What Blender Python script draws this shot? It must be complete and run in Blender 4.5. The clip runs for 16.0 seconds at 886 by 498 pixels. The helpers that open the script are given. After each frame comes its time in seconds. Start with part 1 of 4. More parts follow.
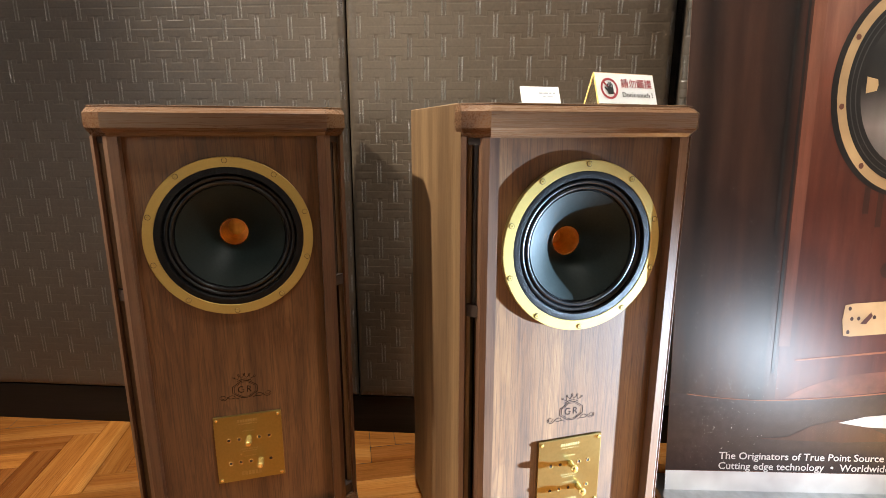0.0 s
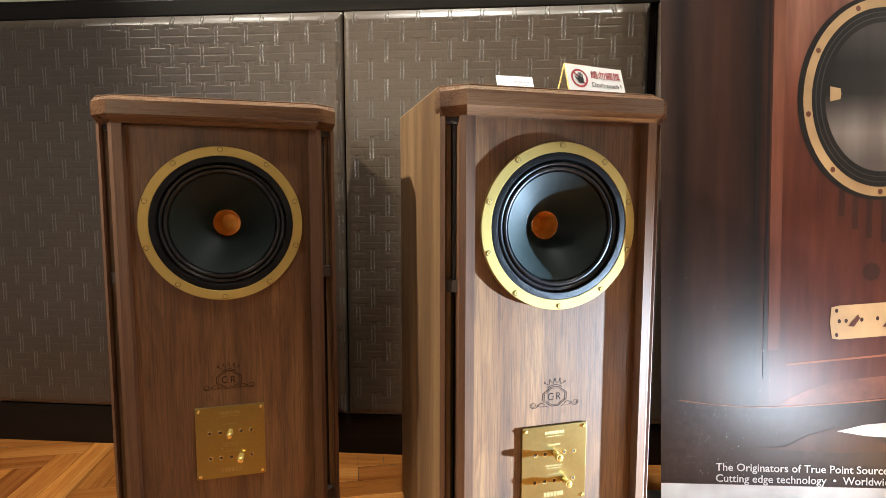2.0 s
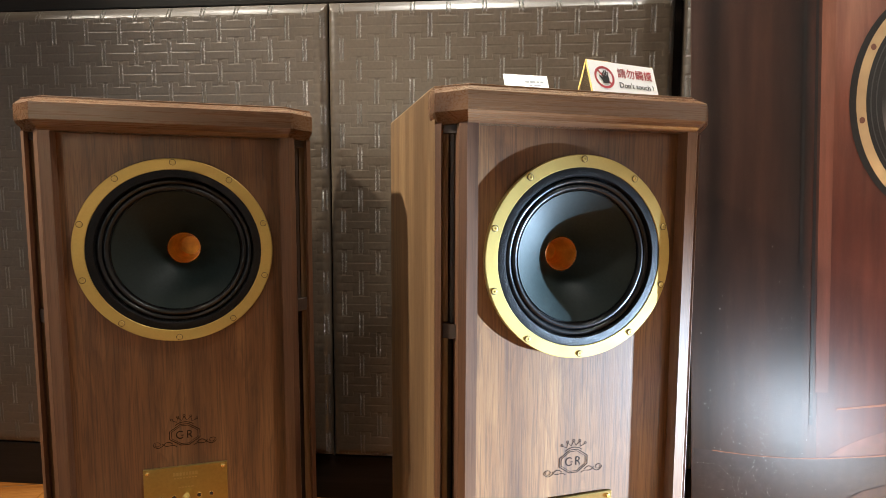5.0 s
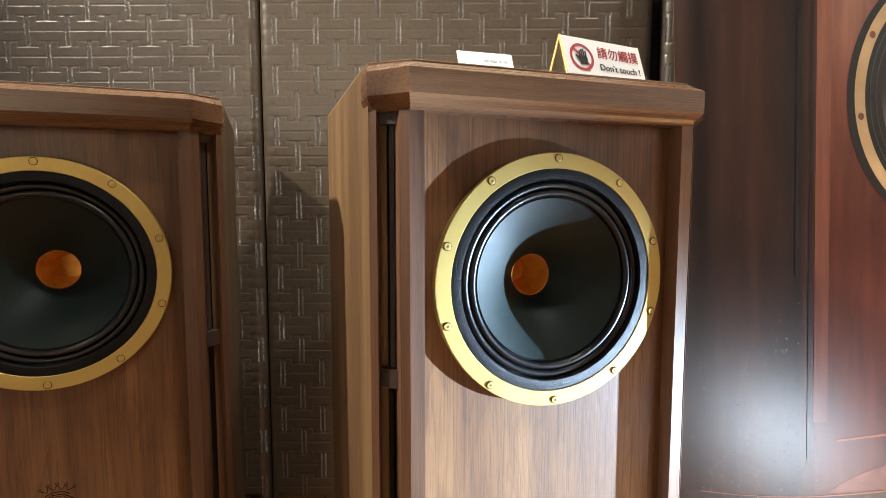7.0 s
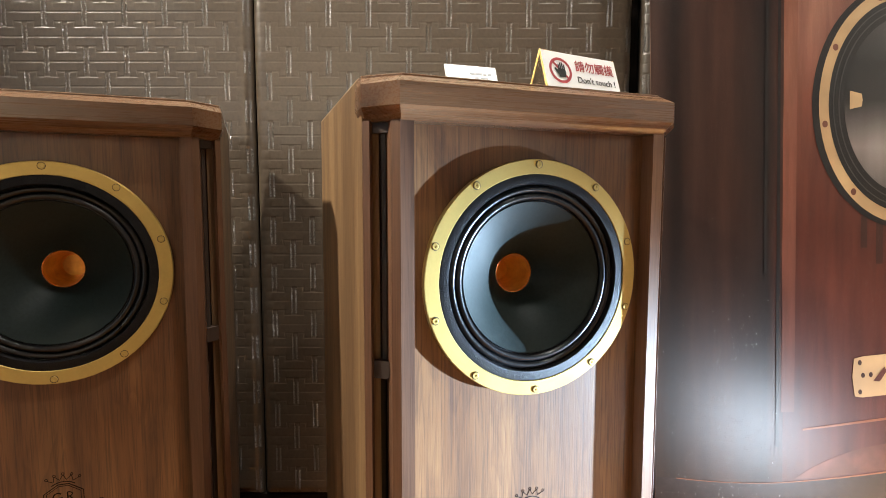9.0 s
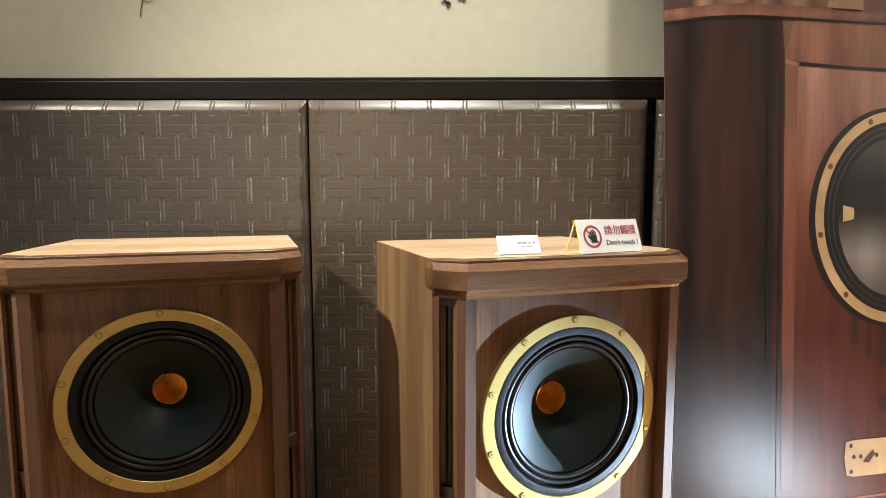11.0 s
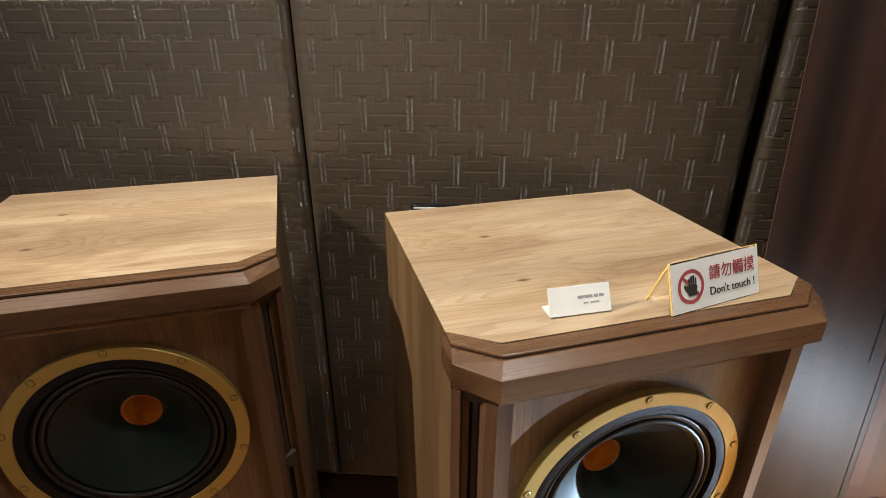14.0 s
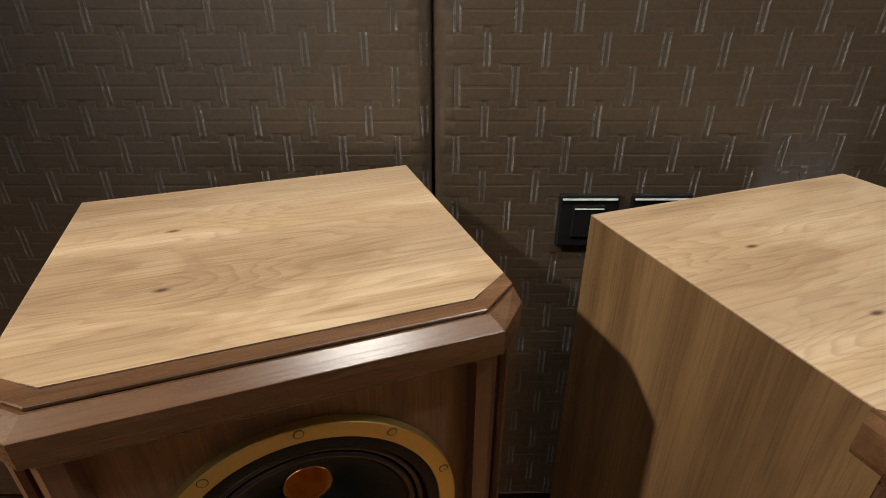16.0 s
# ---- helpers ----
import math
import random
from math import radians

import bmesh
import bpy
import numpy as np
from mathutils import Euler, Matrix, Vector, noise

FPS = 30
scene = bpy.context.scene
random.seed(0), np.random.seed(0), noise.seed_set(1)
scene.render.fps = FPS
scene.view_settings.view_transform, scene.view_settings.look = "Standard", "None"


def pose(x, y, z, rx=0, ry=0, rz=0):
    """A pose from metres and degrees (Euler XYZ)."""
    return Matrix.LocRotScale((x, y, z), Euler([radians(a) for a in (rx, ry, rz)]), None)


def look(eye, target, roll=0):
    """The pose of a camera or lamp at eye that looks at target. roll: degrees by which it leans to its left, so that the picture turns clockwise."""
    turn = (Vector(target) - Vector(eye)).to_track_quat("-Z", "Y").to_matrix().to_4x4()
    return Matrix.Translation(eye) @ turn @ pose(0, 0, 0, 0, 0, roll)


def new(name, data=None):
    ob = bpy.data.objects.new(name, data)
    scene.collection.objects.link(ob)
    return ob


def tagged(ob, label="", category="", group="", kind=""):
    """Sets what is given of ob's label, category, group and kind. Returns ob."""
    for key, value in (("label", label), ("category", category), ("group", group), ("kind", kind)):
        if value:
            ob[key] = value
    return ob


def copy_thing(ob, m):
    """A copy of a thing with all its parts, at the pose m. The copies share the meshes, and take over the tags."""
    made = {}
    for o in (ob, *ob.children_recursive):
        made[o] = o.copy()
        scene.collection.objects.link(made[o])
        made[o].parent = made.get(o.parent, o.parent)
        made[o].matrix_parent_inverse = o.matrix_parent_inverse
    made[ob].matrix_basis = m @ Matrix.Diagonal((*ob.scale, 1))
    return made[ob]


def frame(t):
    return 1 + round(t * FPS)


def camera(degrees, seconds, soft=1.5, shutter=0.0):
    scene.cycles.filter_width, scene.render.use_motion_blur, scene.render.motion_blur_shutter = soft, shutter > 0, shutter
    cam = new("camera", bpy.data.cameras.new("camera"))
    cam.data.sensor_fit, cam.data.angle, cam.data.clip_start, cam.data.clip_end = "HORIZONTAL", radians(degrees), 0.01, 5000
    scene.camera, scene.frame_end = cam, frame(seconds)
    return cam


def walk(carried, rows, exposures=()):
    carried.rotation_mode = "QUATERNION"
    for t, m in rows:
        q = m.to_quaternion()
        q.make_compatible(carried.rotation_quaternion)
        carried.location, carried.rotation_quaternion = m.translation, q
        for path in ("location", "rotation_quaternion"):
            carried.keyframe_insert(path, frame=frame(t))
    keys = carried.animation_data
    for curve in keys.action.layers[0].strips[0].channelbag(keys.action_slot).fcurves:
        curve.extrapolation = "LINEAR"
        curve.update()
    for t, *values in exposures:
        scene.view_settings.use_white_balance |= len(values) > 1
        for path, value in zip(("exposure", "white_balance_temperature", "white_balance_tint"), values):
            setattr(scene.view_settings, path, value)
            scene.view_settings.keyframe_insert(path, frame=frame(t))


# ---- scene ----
cam = camera(79.8, 16.0, soft=0.8)
METRES, EYE, TILT, LEAN, TURN = 2.0, 0.8143, 0.0, 0.0, 4.0
ROWS = [
    (0.0, -0.0003, 0.0002, 0.0004, -0.03, -12.809, -0.061),
    (0.5, 0.0031, -0.0094, -0.0178, 0.085, -9.21, -0.038),
    (1.0, 0.009, -0.01, -0.0305, 0.154, -6.532, -0.071),
    (1.5, 0.0161, -0.0213, -0.051, 0.307, -5.419, -0.085),
    (2.0, 0.0194, -0.025, -0.0693, 0.597, -5.216, -0.092),
    (2.5, 0.0234, -0.0264, -0.0788, 0.934, -5.251, -0.102),
    (3.0, 0.0283, -0.0177, -0.0682, 1.1, -5.306, -0.1),
    (3.5, 0.0251, -0.007, -0.0625, 1.113, -5.239, -0.094),
    (4.0, 0.0182, 0.0102, -0.0586, 1.083, -5.15, -0.098),
    (6.5, 0.0278, 0.1135, -0.0517, -1.8315, -4.784, -0.1445),
    (7.0, 0.035, 0.1271, -0.0494, -3.0215, -4.827, -0.03),
    (7.5, 0.0412, 0.1369, -0.0467, -3.813, -4.787, -0.049),
    (8.0, 0.0484, 0.1459, -0.0488, -4.2765, -4.7755, -0.055),
    (10.5, 0.0022, 0.0366, -0.0378, -3.9205, -4.734, -0.1465),
    (11.0, -0.0016, 0.0564, 0.0543, -3.614, -5.095, -0.0015),
    (11.5, -0.017, 0.0757, 0.1398, -3.424, -6.882, 0.027),
    (12.0, -0.0306, 0.0997, 0.186, -3.4265, -10.1755, 0.0375),
    (12.5, -0.0137, 0.1183, 0.2053, -3.5405, -12.749, 0.1665),
    (13.0, 0.0158, 0.1211, 0.1894, -2.8585, -15.8935, 0.192),
    (13.5, 0.0282, 0.1349, 0.1692, -0.869, -21.586, 0.1445),
    (14.0, 0.0093, 0.198, 0.1496, 0.071, -24.55, 0.0125),
    (14.5, -0.0204, 0.2345, 0.1269, -1.2715, -25.839, 0.053),
    (15.0, -0.0545, 0.2501, 0.1238, -3.81, -27.072, 0.0045),
    (15.5, -0.0916, 0.2632, 0.1367, -4.6155, -27.6185, -0.206),
    (16.0, -0.1337, 0.2851, 0.1397, -4.228, -28.0525, -0.055),
]
EXPOSURES = [(0.0, 1.08), (4.0, 1.0), (10.5, 1.03), (11.0, 0.87), (11.5, 0.45), (12.0, 0.15), (12.5, 0.08), (13.5, 0.06), (14.5, 0.05), (16.0, -0.18)]
walk(cam, [(t, pose(0, 0, EYE, TILT, LEAN, TURN) @ pose(METRES * x, METRES * y, METRES * z, 90 + pitch, roll, yaw)) for t, x, y, z, yaw, pitch, roll in ROWS],
     EXPOSURES)

# ---- world and lights ----
world = bpy.data.worlds.new("world")
scene.world = world
world.use_nodes = True
world.node_tree.nodes["Background"].inputs["Color"].default_value = (1.0, 0.86, 0.7, 1)
world.node_tree.nodes["Background"].inputs["Strength"].default_value = 0.009


def lamp(name, eye, target, watts, colour, angle=60.0, blend=0.5, radius=0.03):
    """A reflector lamp at eye that shines at target."""
    data = bpy.data.lights.new(name, "SPOT")
    data.energy, data.color, data.spot_size, data.spot_blend, data.shadow_soft_size = watts, colour, radians(angle), blend, radius
    ob = new(name, data)
    ob.matrix_world = look(eye, target)
    return ob


lamp("ceiling_spot", (-2.15, 0.32, 2.6), (-0.03, 0.93, 0.66), 335, (1.0, 0.91, 0.76), 35, 1.0, 0.05)
lamp("ceiling_spot", (-0.1, 0.8, 2.6), (-0.05, 1.1, 1.0), 92, (1.0, 0.97, 0.89), 66, 1.0, 0.06)
lamp("ceiling_spot", (0.72, 0.42, 2.58), (0.15, 1.1, 1.0), 46, (1.0, 0.97, 0.89), 92, 1.0, 0.06)
lamp("ceiling_spot", (-1.9, 0.0, 2.58), (-0.95, 0.9, 0.0), 80, (1.0, 0.88, 0.7), 42, 1.0, 0.06)
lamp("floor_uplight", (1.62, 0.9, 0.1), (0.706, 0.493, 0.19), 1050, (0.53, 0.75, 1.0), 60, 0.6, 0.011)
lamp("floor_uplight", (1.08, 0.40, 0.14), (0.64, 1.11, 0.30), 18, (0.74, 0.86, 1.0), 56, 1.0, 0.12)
# extra spot, added as fill for the wallpaper at the upper left
lamp("ceiling_spot", (-1.15, 0.85, 2.6), (-0.95, 1.33, 1.48), 32, (1.0, 0.95, 0.84), 62, 1.0, 0.06)
# added fill lamps on the unseen far walls, for panel sheen and front fill
lamp("unseen_wall_fill", (-2.5, 0.0, 2.6), (-3.2, 0.1, 1.3), 45, (1.0, 0.93, 0.84), 90, 1.0, 0.06)
lamp("unseen_wall_fill", (1.9, -0.4, 2.6), (2.6, -0.3, 1.3), 160, (1.0, 0.96, 0.9), 90, 1.0, 0.06)
lamp("unseen_wall_fill", (-0.7, -1.8, 2.6), (-0.7, -2.5, 1.5), 345, (1.0, 0.83, 0.62), 64, 1.0, 0.06)

# ---- materials ----


def nodes_of(name):
    m = bpy.data.materials.new(name)
    m.use_nodes = True
    t = m.node_tree
    return m, t, t.nodes["Principled BSDF"]


def node(t, kind, **inputs):
    n = t.nodes.new(kind)
    for key, value in inputs.items():
        n.inputs[key.replace("_", " ")].default_value = value
    return n


def coords(t, scale, shift=True):
    """Coordinates in metres of the thing, moved by the place where the thing stands."""
    c = t.nodes.new("ShaderNodeTexCoord")
    out = c.outputs["Object"]
    if shift:
        info = t.nodes.new("ShaderNodeObjectInfo")
        add = t.nodes.new("ShaderNodeVectorMath")
        t.links.new(out, add.inputs[0])
        t.links.new(info.outputs["Location"], add.inputs[1])
        out = add.outputs[0]
    mp = t.nodes.new("ShaderNodeMapping")
    mp.inputs["Scale"].default_value = scale
    t.links.new(out, mp.inputs["Vector"])
    return mp.outputs[0]


def noise_at(t, vec, scale, detail=4, rough=0.55, distortion=0.0):
    n = t.nodes.new("ShaderNodeTexNoise")
    n.inputs["Scale"].default_value, n.inputs["Detail"].default_value = scale, detail
    n.inputs["Roughness"].default_value, n.inputs["Distortion"].default_value = rough, distortion
    t.links.new(vec, n.inputs["Vector"])
    return n.outputs["Fac"]


def ramp(t, fac, stops):
    r = t.nodes.new("ShaderNodeValToRGB")
    while len(r.color_ramp.elements) < len(stops):
        r.color_ramp.elements.new(0.5)
    for e, (p, c) in zip(r.color_ramp.elements, stops):
        e.position, e.color = p, (*c, 1)
    t.links.new(fac, r.inputs["Fac"])
    return r.outputs["Color"]


def mix(t, kind, fac, a, b):
    m = t.nodes.new("ShaderNodeMix")
    m.data_type, m.blend_type = "RGBA", kind
    for value, key in ((fac, 0), (a, 6), (b, 7)):
        if hasattr(value, "links"):
            t.links.new(value, m.inputs[key])
        else:
            m.inputs[key].default_value = value if key == 0 else (*value, 1)
    return m.outputs[2]


def bump(t, bsdf, height, strength, distance):
    b = t.nodes.new("ShaderNodeBump")
    b.inputs["Strength"].default_value, b.inputs["Distance"].default_value = strength, distance
    t.links.new(height, b.inputs["Height"])
    t.links.new(b.outputs[0], bsdf.inputs["Normal"])


def plain(name, colour, rough=0.5, metal=0.0, vary=0.15, scale=40.0, relief=0.0, spec=0.5, coat=0.0):
    """A surface with fine mottling in colour and gloss."""
    m, t, b = nodes_of(name)
    v = coords(t, (1, 1, 1))
    n = noise_at(t, v, scale, 6)
    big = noise_at(t, v, scale / 9, 3)
    dark = tuple(c * (1 - vary) for c in colour)
    light = tuple(min(1, c * (1 + vary)) for c in colour)
    base = ramp(t, n, [(0.3, dark), (0.7, light)])
    base = mix(t, "MULTIPLY", 0.6, base, ramp(t, big, [(0.3, (1 - vary,) * 3), (0.7, (1, 1, 1))]))
    t.links.new(base, b.inputs["Base Color"])
    r = t.nodes.new("ShaderNodeMapRange")
    r.inputs["To Min"].default_value, r.inputs["To Max"].default_value = rough * 0.8, min(1, rough * 1.2)
    t.links.new(big, r.inputs["Value"])
    t.links.new(r.outputs[0], b.inputs["Roughness"])
    b.inputs["Metallic"].default_value, b.inputs["Specular IOR Level"].default_value = metal, spec
    b.inputs["Coat Weight"].default_value = coat
    if relief:
        bump(t, b, n, 0.5, relief)
    return m


def wood(name, axis, dark, mid, light, rough=0.42, figure=1.0, pores=0.6, across=26.0, along=1.1, lines=0.0, knots=(), spec=0.5):
    """Oiled veneer whose grain runs along an axis (0, 1 or 2) of the thing."""
    m, t, b = nodes_of(name)

    def stretched(across, along):
        s = [across] * 3
        s[axis] = along
        return coords(t, s)

    bend = noise_at(t, stretched(5.0, 1.6), 1.0, 3, 0.5)
    v = stretched(across, along)
    shift = t.nodes.new("ShaderNodeVectorMath")
    shift.operation = "MULTIPLY_ADD"
    t.links.new(bend, shift.inputs[0])
    shift.inputs[1].default_value = (2.6 * figure,) * 3
    t.links.new(v, shift.inputs[2])
    bands = noise_at(t, shift.outputs[0], 1.0, 5, 0.6, 0.5 * figure)
    base = ramp(t, bands, [(0.28, dark), (0.47, mid), (0.68, light)])
    if lines:
        flow = noise_at(t, stretched(7.0, 0.9), 1.0, 4, 0.5)
        for place in knots:
            near = t.nodes.new("ShaderNodeVectorMath")
            near.operation = "DISTANCE"
            t.links.new(coords(t, (0.6, 1.35, 0), False), near.inputs[0])
            near.inputs[1].default_value = (place[0] * 0.6, place[1] * 1.35, 0)
            swell = t.nodes.new("ShaderNodeMapRange")
            swell.interpolation_type = "SMOOTHERSTEP"
            for key, value in (("From Min", 0.0), ("From Max", 0.085), ("To Min", place[2]), ("To Max", 0.0)):
                swell.inputs[key].default_value = value
            t.links.new(near.outputs["Value"], swell.inputs["Value"])
            total = t.nodes.new("ShaderNodeMath")
            t.links.new(flow, total.inputs[0])
            t.links.new(swell.outputs[0], total.inputs[1])
            flow = total.outputs[0]
            fleck = t.nodes.new("ShaderNodeMapRange")
            for key, value in (("From Min", 0.0015), ("From Max", 0.006), ("To Min", 0.0), ("To Max", 1.0)):
                fleck.inputs[key].default_value = value
            t.links.new(near.outputs["Value"], fleck.inputs["Value"])
            base = mix(t, "MULTIPLY", 1.0, base, ramp(t, fleck.outputs[0], [(0.0, (0.25, 0.17, 0.12)), (1.0, (1, 1, 1))]))
        rings = t.nodes.new("ShaderNodeMath")
        rings.operation = "MULTIPLY"
        t.links.new(flow, rings.inputs[0])
        rings.inputs[1].default_value = 30.0
        saw = t.nodes.new("ShaderNodeMath")
        saw.operation = "FRACT"
        t.links.new(rings.outputs[0], saw.inputs[0])
        fade = noise_at(t, stretched(9.0, 5.0), 1.0, 2)
        veil = mix(t, "MIX", ramp(t, fade, [(0.3, (0.15, 0.15, 0.15)), (0.55, (1, 1, 1))]), (1, 1, 1), ramp(t, saw.outputs[0], [(0.0, (1, 1, 1)), (0.55, (0.93, 0.9, 0.87)), (0.9, (0.62, 0.54, 0.47)), (1.0, (1, 1, 1))]))
        base = mix(t, "MULTIPLY", lines, base, veil)
    streak = noise_at(t, stretched(9.0, 0.5), 1.0, 2)
    base = mix(t, "MULTIPLY", 0.75, base, ramp(t, streak, [(0.35, (0.62, 0.58, 0.56)), (0.6, (1, 1, 1))]))
    fine = noise_at(t, stretched(420.0, 9.0), 1.0, 3, 0.7)
    base = mix(t, "MULTIPLY", pores, base, ramp(t, fine, [(0.36, (0.42, 0.36, 0.32)), (0.52, (1, 1, 1))]))
    t.links.new(base, b.inputs["Base Color"])
    r = t.nodes.new("ShaderNodeMapRange")
    r.inputs["To Min"].default_value, r.inputs["To Max"].default_value = rough * 1.2, rough * 0.85
    t.links.new(fine, r.inputs["Value"])
    t.links.new(r.outputs[0], b.inputs["Roughness"])
    b.inputs["Specular IOR Level"].default_value = spec
    bump(t, b, fine, 0.35, 0.0004)
    return m


W_DARK, W_MID, W_LIGHT = (0.045, 0.017, 0.006), (0.14, 0.059, 0.019), (0.23, 0.112, 0.04)
walnut_up = wood("walnut_upright", 2, W_DARK, W_MID, W_LIGHT, 0.36, 1.1, 0.75, 17.0, 0.8, 0.6, spec=0.55)
walnut_up.node_tree.nodes["Principled BSDF"].inputs["Sheen Weight"].default_value = 0.27
walnut_up.node_tree.nodes["Principled BSDF"].inputs["Sheen Tint"].default_value = (1.0, 0.92, 0.86, 1)
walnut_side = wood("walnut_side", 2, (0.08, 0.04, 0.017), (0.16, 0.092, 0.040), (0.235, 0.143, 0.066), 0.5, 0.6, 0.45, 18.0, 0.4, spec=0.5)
# same walnut as the moulding, toned lighter to imitate light from above
walnut_top_lit = wood("walnut_top_lit", 0, (0.30, 0.20, 0.12), (0.42, 0.295, 0.18), (0.51, 0.39, 0.265), 0.46, 1.6, 0.3, 12.0, 1.8, 0.5, ((-0.09, 0.235, 0.09), (-0.09, 0.114, -0.1)))
walnut_solid = wood("walnut_solid", 0, (0.06, 0.027, 0.013), (0.115, 0.056, 0.027), (0.17, 0.09, 0.046), 0.27, 0.4, 0.4, spec=0.6)
walnut_post = wood("walnut_post", 2, (0.07, 0.034, 0.02), (0.13, 0.066, 0.038), (0.19, 0.105, 0.063), 0.36, 0.3, 0.4)
dark_wood = wood("dark_stained_wood", 0, (0.004, 0.003, 0.002), (0.008, 0.006, 0.004), (0.014, 0.01, 0.008), 0.4, 0.3)
dark_wood.node_tree.nodes["Principled BSDF"].inputs["Specular IOR Level"].default_value = 0.2
slot_wood = plain("slot_timber", (0.03, 0.017, 0.011), 0.6)
inner_black = plain("slot_lining", (0.02, 0.014, 0.01), 0.8)
brass = plain("brushed_brass", (0.32, 0.255, 0.095), 0.3, 0.92, 0.06, 220)
brass_ring = plain("satin_gold", (0.5, 0.365, 0.115), 0.43, 0.66, 0.03, 300)
brass_shiny = plain("polished_brass", (0.85, 0.6, 0.2), 0.2, 0.75, 0.03, 60)
copper = plain("copper_throat", (0.95, 0.43, 0.08), 0.3, 0.5, 0.25, 70)
copper_rim = plain("copper_rim", (0.9, 0.5, 0.25), 0.2, 0.8, 0.05, 60)
cone_paper = plain("coated_paper_cone", (0.0105, 0.017, 0.0163), 0.52, 0, 0.2, 260, 0.0002, 0.16)
rubber = plain("surround_rubber", (0.004, 0.004, 0.005), 0.3, 0, 0.3, 600, 0.0006, 0.42)
gasket = plain("crinkled_black_paint", (0.006, 0.006, 0.007), 0.4, 0, 0.4, 700, 0.002, 0.16)
ink = plain("emblem_ink", (0.012, 0.007, 0.005), 0.6, spec=0.1)
ink_pale = plain("engraved_fill", (0.42, 0.34, 0.14), 0.5, 0.8)
vinyl = plain("embossed_vinyl", (0.068, 0.05, 0.035), 0.33, 0, 0.16, 160, 0.0001, 0.75)
vinyl_crease = plain("creased_vinyl", (0.07, 0.056, 0.044), 0.36, 0, 0.16, 160, 0.0, 1.0)
t = vinyl_crease.node_tree
bump(t, t.nodes["Principled BSDF"], noise_at(t, coords(t, (25, 25, 3200)), 1.0, 1), 1.0, 0.0018)
plaster = plain("painted_wallpaper", (0.41, 0.395, 0.305), 0.75, 0, 0.04, 30, 0.0004)
plain_wall = plain("wall_paint", (0.66, 0.63, 0.57), 0.8, 0, 0.05, 12)
# dark finish for unseen room surfaces, to hold back bounced light
dim_wall = plain("unseen_dark_surface", (0.09, 0.075, 0.06), 0.7, 0, 0.1, 12)
black_plastic = plain("black_plastic", (0.012, 0.012, 0.013), 0.22)
pale_gleam = plain("painted_gleam", (0.75, 0.78, 0.8), 0.3)
steel = plain("brushed_steel", (0.6, 0.62, 0.64), 0.3, 1.0)
white_card = plain("white_card", (0.88, 0.89, 0.89), 0.45, 0, 0.02, 60)
red_print = plain("red_print", (0.42, 0.06, 0.07), 0.5)
black_print = plain("black_print", (0.02, 0.02, 0.02), 0.5)
grey_print = plain("grey_print", (0.35, 0.38, 0.4), 0.5)
amber_edge = plain("amber_acrylic_edge", (0.7, 0.5, 0.2), 0.25)


def clear(name, colour, rough=0.05):
    m, t, b = nodes_of(name)
    b.inputs["Base Color"].default_value = (*colour, 1)
    b.inputs["Transmission Weight"].default_value, b.inputs["Roughness"].default_value = 1.0, rough
    b.inputs["IOR"].default_value = 1.45
    return m


acrylic = clear("clear_acrylic", (0.97, 0.93, 0.82))
white_acrylic = plain("milky_acrylic", (0.8, 0.83, 0.84), 0.2, 0, 0.03)

# ---- mesh helpers ----


def mesh_of(bm, name, material, smooth=False):
    me = bpy.data.meshes.new(name)
    bmesh.ops.recalc_face_normals(bm, faces=bm.faces)
    bm.to_mesh(me)
    bm.free()
    for m in (material if isinstance(material, (list, tuple)) else [material]):
        me.materials.append(m)
    if smooth:
        me.polygons.foreach_set("use_smooth", [True] * len(me.polygons))
        me.set_sharp_from_angle(angle=radians(35))
    return me


def part(name, bm, material, parent=None, label="", smooth=False):
    """One mesh object from a bmesh, under a thing or a part."""
    ob = new(name, mesh_of(bm, name, material, smooth))
    if parent is not None:
        ob.parent = parent
    if label:
        tagged(ob, label)
    return ob


def box(bm, x0, x1, y0, y1, z0, z1, bevel=0.0):
    r = bmesh.ops.create_cube(bm, size=1.0)
    vs = r["verts"]
    for v in vs:
        v.co = ((x0 + x1) / 2 + v.co.x * (x1 - x0), (y0 + y1) / 2 + v.co.y * (y1 - y0), (z0 + z1) / 2 + v.co.z * (z1 - z0))
    if bevel:
        es = list({e for v in vs for e in v.link_edges})
        bmesh.ops.bevel(bm, geom=es, offset=bevel, segments=2, affect="EDGES", profile=0.6)
    return bm


def boxed(*a, bevel=0.0):
    return box(bmesh.new(), *a, bevel=bevel)


def prism(bm, outline, z0, z1):
    """An upright prism over an outline of (x, y)."""
    lo = [bm.verts.new((x, y, z0)) for x, y in outline]
    hi = [bm.verts.new((x, y, z1)) for x, y in outline]
    n = len(outline)
    bm.faces.new(lo[::-1]), bm.faces.new(hi)
    for i in range(n):
        bm.faces.new((lo[i], lo[(i + 1) % n], hi[(i + 1) % n], hi[i]))
    return bm


def loft(bm, rings, caps=True):
    """Skin between closed rings of equally many points."""
    vs = [[bm.verts.new(p) for p in r] for r in rings]
    n = len(rings[0])
    for a, b in zip(vs, vs[1:]):
        for i in range(n):
            bm.faces.new((a[i], a[(i + 1) % n], b[(i + 1) % n], b[i]))
    if caps:
        bm.faces.new(vs[0][::-1]), bm.faces.new(vs[-1])
    return bm


